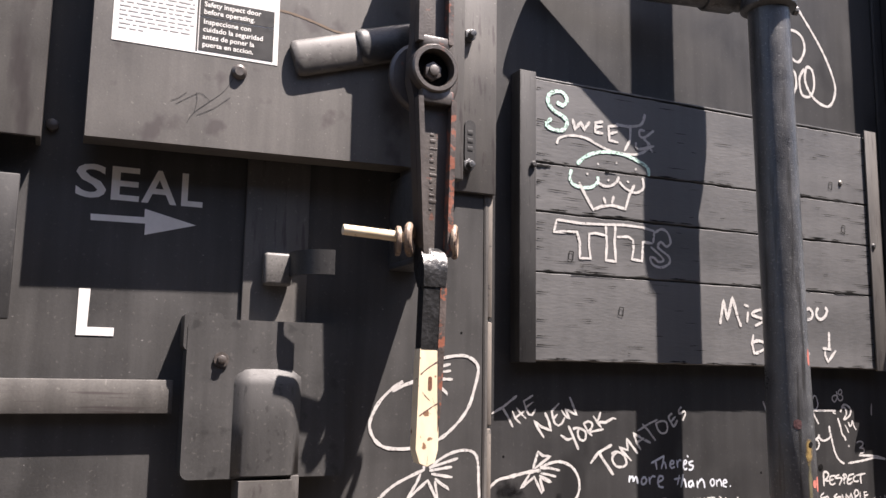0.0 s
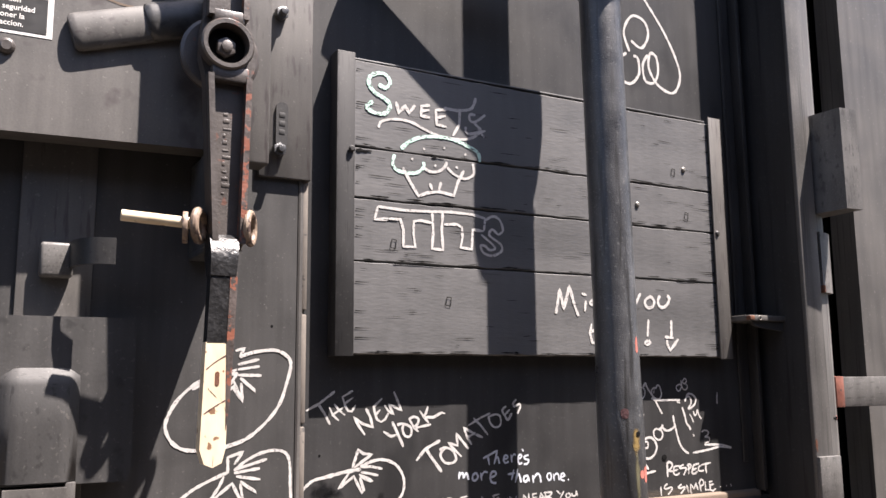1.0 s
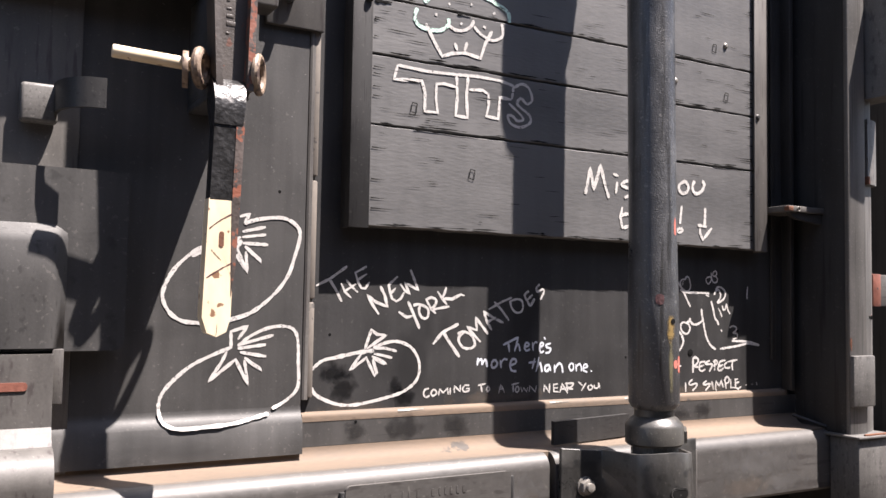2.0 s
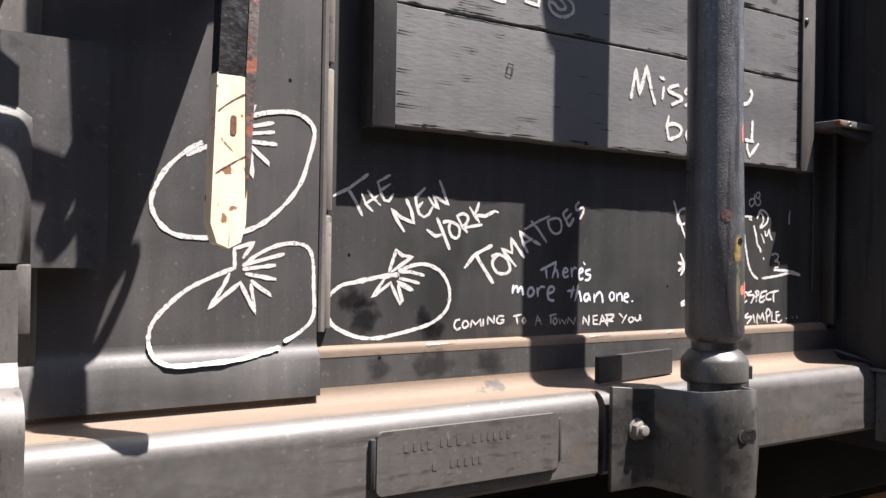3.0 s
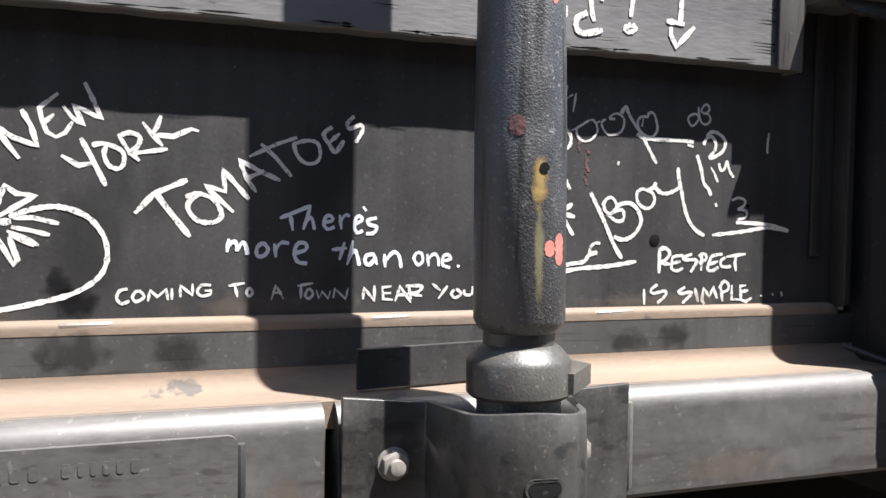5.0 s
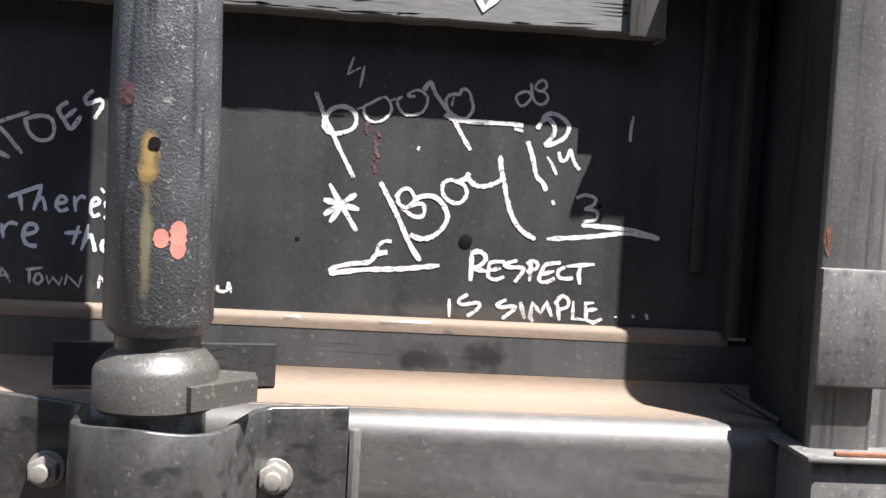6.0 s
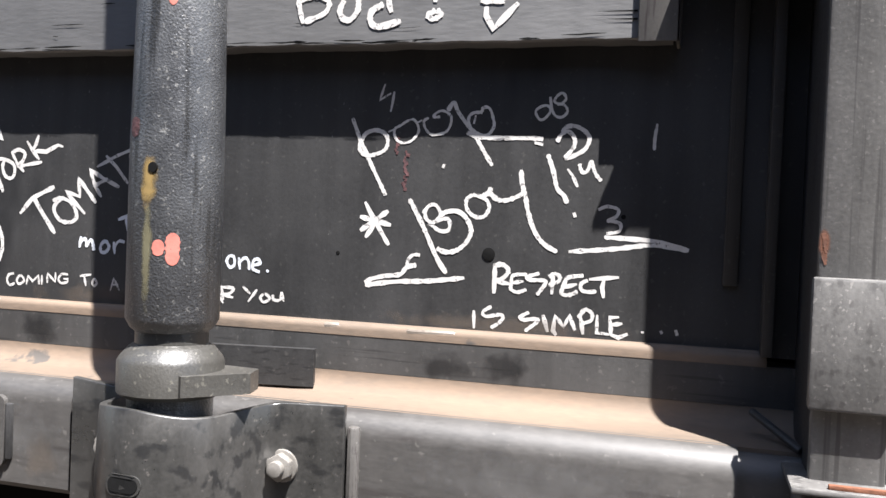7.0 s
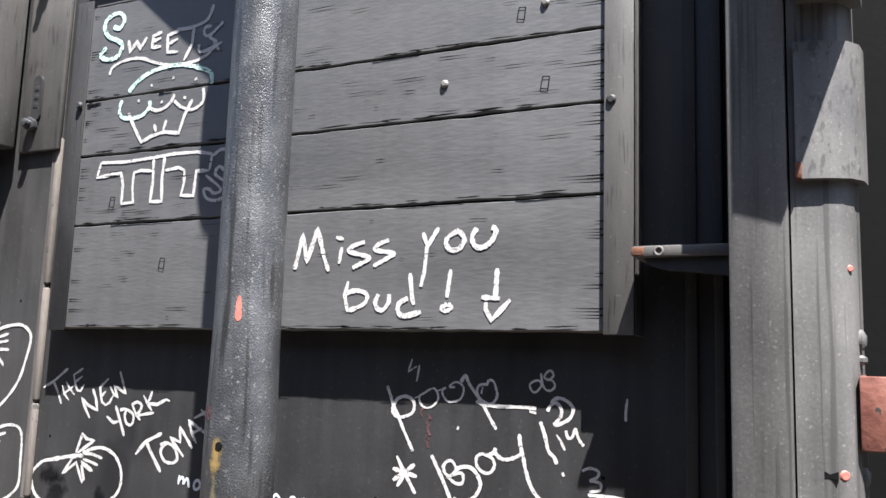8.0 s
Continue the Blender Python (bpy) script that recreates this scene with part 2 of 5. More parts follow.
def rod(p, q, r, sides=20, r2=None, bevel=0.0):
    p, q = Vector(p), Vector(q)
    bm = bmesh.new()
    m = Matrix.Translation((p + q) / 2) @ (q - p).to_track_quat("Z", "Y").to_matrix().to_4x4()
    bmesh.ops.create_cone(bm, cap_ends=True, segments=sides, radius1=r, radius2=r if r2 is None else r2, depth=(q - p).length, matrix=m)
    return soften(bm, bevel, 2, 50)


def lathe(profile, p, q, sides=32):
    """Turns (radius, height) pairs round the axis from p towards q."""
    p, q = Vector(p), Vector(q)
    m = Matrix.Translation(p) @ (q - p).to_track_quat("Z", "Y").to_matrix().to_4x4()
    bm = bmesh.new()
    rings = []
    for r, h in profile:
        rings.append([bm.verts.new(m @ Vector((r * math.cos(6.28318 * i / sides), r * math.sin(6.28318 * i / sides), h))) for i in range(sides)])
    for a, b in zip(rings, rings[1:]):
        for i in range(sides):
            bm.faces.new((a[i], a[(i + 1) % sides], b[(i + 1) % sides], b[i]))
    bm.faces.new(rings[0])
    bm.faces.new(rings[-1])
    return bm


def torus(c, normal, R, r, n=28, k=10):
    bm = bmesh.new()
    m = Matrix.Translation(c) @ Vector(normal).to_track_quat("Z", "Y").to_matrix().to_4x4()
    g = [[bm.verts.new(m @ Vector(((R + r * math.cos(b)) * math.cos(a), (R + r * math.cos(b)) * math.sin(a), r * math.sin(b)))) for b in (6.28318 * j / k for j in range(k))] for a in (6.28318 * i / n for i in range(n))]
    for i in range(n):
        for j in range(k):
            bm.faces.new((g[i][j], g[(i + 1) % n][j], g[(i + 1) % n][(j + 1) % k], g[i][(j + 1) % k]))
    return bm


def hexhead(c, direction, r=0.012, h=0.009, shank=0.0):
    c, d = Vector(c), Vector(direction).normalized()
    bm = rod(c, c + d * h, r, 6, bevel=0.0015)
    if shank:
        bm = join(bm, rod(c + d * h * 0.9, c + d * (h + shank), r * 0.55, 14, bevel=0.001))
    return bm


def rounded(x0, x1, z0, z1, r, n=5):
    """A rounded rectangle's outline."""
    out = []
    for cx, cz, a in ((x1 - r, z1 - r, 0), (x0 + r, z1 - r, 90), (x0 + r, z0 + r, 180), (x1 - r, z0 + r, 270)):
        out += [(cx + r * math.cos(radians(a + 90 * i / n)), cz + r * math.sin(radians(a + 90 * i / n))) for i in range(n + 1)]
    return out


# ---- ground ----
WALL = 1.572        # face of the car's side sheet


def build_ground():
    bm = bmesh.new()
    steps = [-400, -60, -20, -8] + [-6 + 0.4 * i for i in range(41)] + [12, 20, 60, 400]
    grid = {}
    for i, x in enumerate(steps):
        for j, y in enumerate(steps):
            grid[i, j] = bm.verts.new((x, y, 0.05 * noise.noise(Vector((x * 0.7, y * 0.7, 0))) if abs(x) < 15 and abs(y) < 15 else 0))
    for i in range(len(steps) - 1):
        for j in range(len(steps) - 1):
            bm.faces.new((grid[i, j], grid[i + 1, j], grid[i + 1, j + 1], grid[i, j + 1]))
    tagged(part("ground", bm, EARTH, sharp=80), "dark brown gravelly ballast beside the car", "ground", kind="structure")


build_ground()


# ---- car side ----
def arc(cy, cz, r, a0, a1, n=6):
    return [(cy + r * math.cos(radians(a0 + (a1 - a0) * i / n)), cz + r * math.sin(radians(a0 + (a1 - a0) * i / n))) for i in range(n + 1)]


def build_side():
    # door sheet behind the board: plain face, small dusty fold, skirt below it
    tagged(part("wall_north", box(0.80, 2.20, WALL, WALL + 0.05, 1.256, 4.0, 0), PAINT), "black painted steel side sheet with chalk graffiti", "wall", kind="structure")
    fold = [(WALL + 0.02, 1.263)] + [(WALL, 1.263)] + arc(WALL - 0.0035, 1.2545, 0.007, 75, 180, 5) + [(WALL - 0.0105, 1.247), (WALL + 0.02, 1.247)]
    tagged(part("trim_fold", sweep(fold, 0.838, 2.06, "x"), DUST), "tan dust caked on the sheet's bottom fold", "trim", kind="structure")
    skirt = [(WALL + 0.04, 1.2475), (WALL - 0.010, 1.2475)] + [(WALL - 0.0105, 1.2045), (WALL + 0.04, 1.2045)]
    tagged(part("wall_skirt", sweep(skirt, 0.838, 2.10, "x"), SHEET), "black painted steel skirt under the fold", "wall", kind="structure")
    # left door sheet, a little proud, with a turned lower lip
    left = [(WALL + 0.05, 4.0), (WALL - 0.008, 4.0), (WALL - 0.008, 1.275)] + arc(WALL - 0.030, 1.275, 0.022, 0, -40, 4) + [(WALL - 0.021, 1.248), (WALL - 0.024, 1.196), (WALL + 0.05, 1.196)]
    tagged(part("wall_west", sweep(left, -3.0, 0.835, "x"), SHEET), "black painted steel door sheet with stencilled letters", "wall", kind="structure")
    # raised seam between the two
    seam = [(0.836, WALL + 0.01), (0.8365, WALL - 0.009), (0.840, WALL - 0.0108), (0.846, WALL - 0.0100), (0.850, WALL - 0.004), (0.850, WALL + 0.01)]
    tagged(part("trim_seam", sweep(seam, 1.285, 4.0, "z"), PAINT_BROWN), "rust-dusted raised welding seam", "trim", kind="structure")
    for lo, hi in ((1.288, 1.452), (1.458, 1.664), (1.672, 1.95)):
        tagged(part("trim_seam_dust", box(0.8440, 0.8560, WALL - 0.0104, WALL, lo, hi, 0.003), SEAMDUST), "tan dusty strip along the seam", "trim", kind="structure")
    # sill: dusty hollow, sloping top, rounded nose, front face, underside
    hollow = [(WALL + 0.03, 1.204)] + arc(WALL - 0.0345, 1.204, 0.024, 0, -80, 8) + [(1.492, 1.1806), (1.478, 1.1795), (1.478, 1.15), (WALL + 0.03, 1.15)]
    tagged(part("sill_top", sweep(hollow, 0.44, 2.095, "x"), DUST, sharp=50), "tan dust lying on the sill's sloping top", "sill", kind="structure")
    nose = [(1.60, 1.140), (1.489, 1.140), (1.489, 1.1801)] + arc(1.484, 1.151, 0.029, 82, 180, 10) + [(1.455, 1.052), (1.462, 1.045), (1.60, 1.045)]
    return nose


NOSE = build_side()
tagged(part("sill_front", join(sweep(NOSE, 0.44, 1.283, "x"), sweep(NOSE, 1.297, 2.031, "x"), sweep([(y + 0.006, z - 0.002) for y, z in NOSE], 2.031, 2.095, "x")), SILL), "sun-bleached black steel sill with a rounded nose", "sill", kind="structure")


def build_car_rest():
    """The parts of the car round and above the door, plain, and its roof and floor; also an added wall that blocks
    skylight.
    """
    tagged(part("wall_far", box(-3.0, 7.0, 4.4, 4.5, 1.1, 4.0, 0), PAINT), "black painted steel far side of the car", "wall", kind="structure")
    tagged(part("wall_end", join(box(-3.1, -3.0, 1.55, 4.5, 1.1, 4.0, 0), box(7.0, 7.1, 1.55, 4.5, 1.1, 4.0, 0)), PAINT), "black painted steel end of the car", "wall", kind="structure")
    tagged(part("ceiling", box(-3.1, 7.1, 1.55, 4.5, 4.0, 4.08, 0), PAINT), "black painted steel car roof", "ceiling", kind="structure")
    # the underfloor shade is put into this near-black colour
    tagged(part("floor", box(-3.0, 7.0, 1.63, 4.4, 0.98, 1.1, 0), DARKHOLE), "near-black underframe of the car, shade put into its colour", "floor", kind="structure")
    tagged(part("wall_east", box(2.53, 7.0, 1.58, 1.66, 1.0, 4.0, 0), PAINT_BROWN), "sun-bleached black steel side of the car", "wall", kind="structure")
    # the next two carry the shade beyond the post in their near-black colour
    tagged(part("sill_east", box(2.215, 7.0, 1.50, 1.80, 0.985, 1.12, 0.004), DARKHOLE), "near-black sill beyond the post, shade put into its colour", "sill", kind="structure")
    tagged(part("wall_recess", box(2.15, 2.7, 1.80, 1.85, 1.0, 4.0, 0), DARKHOLE), "near-black sheet standing for shade between post and car side", "wall", kind="structure")
    # unseen wall added behind the camera to cut skylight and darken reflections
    tagged(part("wall_south", box(-12, 14, -2.6, -2.4, 0, 4.3, 0), PAINT), "plain black wall added out of view to block skylight", "wall", kind="structure")


build_car_rest()


# ---- wooden board ----
def build_board():
    b = thing("wooden_board", "black painted plank board in steel channels, chalked over", "board")
    checks = bmesh.new()
    edges = [1.587, 1.771, 1.898, 2.003, 2.185]
    for i in range(4):
        lo, hi = edges[i] + 0.0012, edges[i + 1] - 0.0012
        bm = bmesh.new()
        n = 90
        x0, x1 = 0.912, 1.950
        rows = []
        for k in range(n + 1):
            x = x0 + (x1 - x0) * k / n
            wob = lambda s: 0.0016 * noise.noise(Vector((x * 30, s * 7, i * 3.0))) + 0.0012 * noise.noise(Vector((x * 9, s * 5, i)))
            zl, zh = lo + wob(1), hi + wob(2)
            if i == 3:
                zh += 0.003 * math.sin(x * 3)
            y = 1.538 + 0.0003 * noise.noise(Vector((x * 3, i, 0)))
            rows.append([bm.verts.new(p) for p in ((x, y + 0.003, zl), (x, y, zl + 0.002), (x, y + 0.0002, (zl + zh) / 2), (x, y, zh - 0.002), (x, y + 0.003, zh), (x, 1.569, zh), (x, 1.569, zl))])
        for a, c in zip(rows, rows[1:]):
            for q in range(7):
                bm.faces.new((a[q], a[(q + 1) % 7], c[(q + 1) % 7], c[q]))
        bm.faces.new(rows[0])
        bm.faces.new(rows[-1])
        part("plank", bm, WOOD, b)
        # splits running in from the ends along the grain
        x0, x1 = 0.944, 1.9135
        rng = random.Random(40 + i)
        for end in (0, 1):
            for k in range(7 if end else 4):
                z = rng.uniform(lo + 0.012, hi - 0.012)
                ln = rng.uniform(0.012, 0.05) * rng.choice((0.6, 1, 1, 1.9))
                xa = x1 if end else x0 + 0.002
                s = -1 if end else 1
                cr = bmesh.new()
                vs = [cr.verts.new(p) for p in ((xa, 1.5368, z + 0.0012), (xa, 1.5368, z - 0.0011), (xa + s * ln, 1.5368, z - 0.0006 * s))]
                cr.faces.new(vs)
                part("split", cr, DARKHOLE, b)
        # fine checks in the weathered face, and torn fibres along the lower joint
        for k in range(56):
            torn = k >= 26
            cx = x0 + 0.01 + (x1 - x0 - 0.09) * rng.random() ** (1.0 if torn else 1.5)
            cz = lo + rng.uniform(0.002, 0.006) if torn else rng.uniform(lo + 0.008, hi - 0.008)
            ln, tall = rng.uniform(0.008, 0.06), rng.uniform(0.0003, 0.0009) * (1.9 if torn else 1)
            rise = rng.uniform(-0.0012, 0.0012)
            top, low = [], []
            for j in range(6):
                f = j / 5
                w = tall * math.sin(math.pi * (0.06 + 0.88 * f)) * rng.uniform(0.5, 1.2)
                mid = cz + rise * f + rng.uniform(-0.0003, 0.0003)
                top.append(checks.verts.new((cx + ln * f, 1.5368, mid + w)))
                low.append(checks.verts.new((cx + ln * f, 1.5368, mid - w)))
            for j in range(5):
                checks.faces.new((low[j], low[j + 1], top[j + 1], top[j]))
    for x, z, ln, tall in ((0.946, 1.996, 0.034, 0.006), (1.118, 2.001, 0.030, 0.0035), (1.60, 1.7725, 0.11, 0.0022), (1.79, 1.7725, 0.115, 0.0026), (1.55, 2.0035, 0.08, 0.0018), (1.03, 1.7715, 0.14, 0.0018)):
        rng = random.Random(int(x * 1000))
        low = [(x + ln * k / 9, z - tall * rng.uniform(0.2, 1.0) * (1 - k / 10)) for k in range(10)]
        top = [(x + ln * k / 9, z + 0.0012 + 0.5 * tall * rng.random() * (1 - k / 10)) for k in range(10)]
        part("tear", sweep(low + top[::-1], 1.5364, 1.5372, "y"), DARKHOLE, b)
    tagged(part("weather_check", checks, DARKHOLE, b), kind="stuff")
    def channel(x0, x1, inner):
        y0 = 1.5335 if inner > 0 else 1.530
        web = box(x0, x1, y0, y0 + 0.004, 1.584, 2.198, 0.0012)
        side = box(x0 if inner > 0 else x1 - 0.004, x0 + 0.004 if inner > 0 else x1, y0, WALL, 1.584, 2.198, 0.0012)
        return join(web, side)
    part("side_channel", channel(0.903, 0.942, 1), PAINT, b)
    part("side_channel", channel(1.915, 1.958, -1), PAINT_BROWN, b)
    part("top_strip", box(0.944, 1.913, 1.5405, 1.568, 2.186, 2.190, 0.001), WOOD, b)
    for x, z in ((1.674, 1.950), (1.828, 2.052)):
        part("screw", lathe([(0.0065, 0), (0.0062, 0.0022), (0.0035, 0.0042), (0.001, 0.0044)], (x, 1.538, z), (x, 1.0, z), 12), STEEL, b)
    for x, z in ((1.028, 1.810), (1.154, 1.698), (1.829, 1.934), (1.792, 2.041)):
        bm = bmesh.new()
        ring = [(x - 0.006, z - 0.008), (x + 0.005, z - 0.010), (x + 0.007, z + 0.008), (x - 0.003, z + 0.009)]
        for (xa, za), (xb, zb) in zip(ring, ring[1:] + ring[:1]):
            d = Vector((zb - za, xa - xb)).normalized() * 0.0008
            bm.faces.new([bm.verts.new(q) for q in ((xa + d.x, 1.5366, za + d.y), (xa - d.x, 1.5366, za - d.y), (xb - d.x, 1.5366, zb - d.y), (xb + d.x, 1.5366, zb + d.y))])
        part("nail_scar", bm, DARKHOLE, b)
    for x, z in ((0.934, 1.995), (1.925, 1.897)):
        part("rivet", lathe([(0.007, 0), (0.007, 0.002), (0.004, 0.005)], (x, 1.531, z), (x, 1.0, z), 14), PAINT, b)


build_board()


# ---- lock pipe ----
PX = 1.467


def axis(z):
    """The pipe leans a little towards its top."""
    return Vector((PX - 0.008 * (z - 1.2) / 1.06, 1.378 + 0.009 * (z - 1.2) / 1.06, z))


def tube_radius(z):
    return 0.0472 if z < 1.46 else max(0.0448, 0.0472 - 0.0024 * (z - 1.46) / 0.14)


def build_pipe():
    p = thing("lock_pipe", "thickly painted black vertical steel door lock pipe", "pipe")
    top, low = axis(3.2), axis(1.264)
    part("tube", lathe([(0.034, -0.004), (0.0425, 0.003), (0.0472, 0.012), (0.0472, 0.196), (0.0460, 0.266), (0.0448, 0.336), (0.0448, (top - low).length)], low, top, 48), GLOSS, p)
    part("neck", rod(axis(1.235), axis(1.285), 0.037, 36), WORN, p)
    part("collar", lathe([(0.030, 0), (0.050, 0.001), (0.0540, 0.005), (0.0540, 0.036), (0.0515, 0.041), (0.043, 0.051), (0.036, 0.055), (0.030, 0.056)], axis(1.196), axis(1.9), 44), WORN, p)
    lug = sweep([(PX + 0.015, 1.352), (PX + 0.04, 1.334), (1.555, 1.385), (1.548, 1.415), (PX + 0.03, 1.42)], 1.203, 1.224, "z", 0.003)
    part("lug", lug, WORN, p)
    part("lower_tube", rod(axis(0.55), axis(1.21), 0.0435, 36), GLOSS, p)
    hole = Vector((PX + 0.002, 1.3325, 1.428))
    # a near-black disc; the hole's inner shade is only its colour
    part("weep_hole", lathe([(0.0050, -0.004), (0.0050, 0.0013)], hole, hole + Vector((0.02, -1, 0)), 16), DARKHOLE, p)

    lift = iter((0.0004, 0.0007, 0.0004, 0.0004, 0.0004, 0.0004))

    def patch(name, mat, z0, z1, a0, a1, seed, taper=1.0):
        """A thin irregular flake of colour on the tube, between two angles round it."""
        bm = bmesh.new()
        rng = random.Random(seed)
        n, rows, out = 14, [], next(lift)
        for i in range(n + 1):
            f = i / n
            z = z0 + (z1 - z0) * f
            mid, half = (a0 + a1) / 2, (a1 - a0) / 2 * (taper + (1 - taper) * f) * math.sqrt(max(0.05, 1 - (2 * f - 1) ** 4)) * rng.uniform(0.85, 1.1)
            c, r = axis(z), tube_radius(z) + out
            rows.append([bm.verts.new((c.x + r * math.sin(radians(a)), c.y - r * math.cos(radians(a)), z)) for a in (mid - half, mid - half / 3, mid + half / 3, mid + half)])
        for a, b in zip(rows, rows[1:]):
            for k in range(3):
                bm.faces.new((a[k], a[k + 1], b[k + 1], b[k]))
        part(name, bm, mat, p)
    patch("olive_run", OLIVE_SOFT, 1.278, 1.425, -10, 8, 2, 0.8)
    patch("ochre_streak", OCHRE_SOFT, 1.378, 1.444, -17, 17, 1, 0.5)
    patch("coral_chip", CORAL, 1.332, 1.364, 22, 39, 3)
    patch("coral_chip", CORAL, 1.341, 1.357, 6, 21, 4)
    patch("coral_chip", CORAL, 1.588, 1.622, 18, 26, 5, 1.6)
    patch("paint_chip", MAROON, 1.458, 1.478, -38, -18, 6)


build_pipe()


def build_clamp():
    c = thing("pipe_clamp", "black pressed steel clamp bolted round the pipe foot", "clamp")
    # one thick sheet bent round the pipe, with a flat ear each side
    cx, cy, t = PX, 1.380, 0.008
    mid = [(1.297, 1.447), (1.372, 1.447), (1.392, 1.436)]
    mid += [(cx + 0.064 * math.sin(radians(a)), cy - 0.060 * math.cos(radians(a))) for a in range(-68, 69, 8)]
    mid += [(1.545, 1.436), (1.562, 1.447), (1.637, 1.447)]
    bm = bmesh.new()
    heights = [1.010, 1.035, 1.075, 1.11, 1.15, 1.187]
    swell = [0.0, 0.0, 0.006, 0.010, 0.004, -0.004]
    grid = []
    for z, s in zip(heights, swell):
        row = []
        for x, y in mid:
            f = max(0, 1 - abs(x - cx) / 0.085)
            lift = (0.012 if z < 1.02 else 0) * (1 - f) + (0.004 * math.sin(x * 40) if z > 1.18 else 0)
            row.append(bm.verts.new((cx + (x - cx) * (1 + s * 3 * f), y - s * f * 0.75, z + lift)))
        grid.append(row)
    for a, b in zip(grid, grid[1:]):
        for i in range(len(mid) - 1):
            bm.faces.new((a[i], a[i + 1], b[i + 1], b[i]))
    bmesh.ops.recalc_face_normals(bm, faces=bm.faces)
    bmesh.ops.solidify(bm, geom=bm.faces[:], thickness=t)
    part("strap", soften(bm, 0.0015, 2, 50), CLAMP, c, sharp=45)
    # the slot is a raised near-black piece, its shaded depth given by colour
    for grow, proud, mat, name in ((0.0030, 0.0014, CLAMP, "slot_lip"), (0.0, 0.0019, DARKHOLE, "slot")):
        slot = sweep(rounded(PX - 0.020 - grow, PX + 0.014 + grow, 1.113 - grow, 1.127 + grow, 0.0065 + grow), 1.300, 1.335, "y", 0.0008)
        for v in slot.verts:
            # the front follows the bulge of the strap
            if v.co.y < 1.32:
                v.co.y += 0.0059 - proud + 8.5 * (v.co.x - PX) ** 2 + 0.1 * (v.co.z - 1.12)
        part(name, slot, mat, c)
    for x in (1.352, 1.568):
        part("bolt", join(rod((x, 1.448, 1.118), (x, 1.436, 1.118), 0.018, 22, bevel=0.002), hexhead((x, 1.437, 1.118), (0, -1, 0), 0.0155, 0.011, 0.008)), STEEL, c)
    s = thing("stop_plate", "flat black steel stop plate on the sill behind the pipe", "plate")
    part("bar", sweep([(1.330, 1.506), (1.331, 1.517), (1.549, 1.556), (1.552, 1.545)], 1.184, 1.229, "z", 0.0015), PAINT, s)
    w = thing("weld_bead", "lumpy black weld bead beside the clamp", "weld")
    part("bead", rod((1.643, 1.452, 1.06), (1.643, 1.452, 1.165), 0.007, 10, bevel=0.003), PAINT_BROWN, w)


build_clamp()


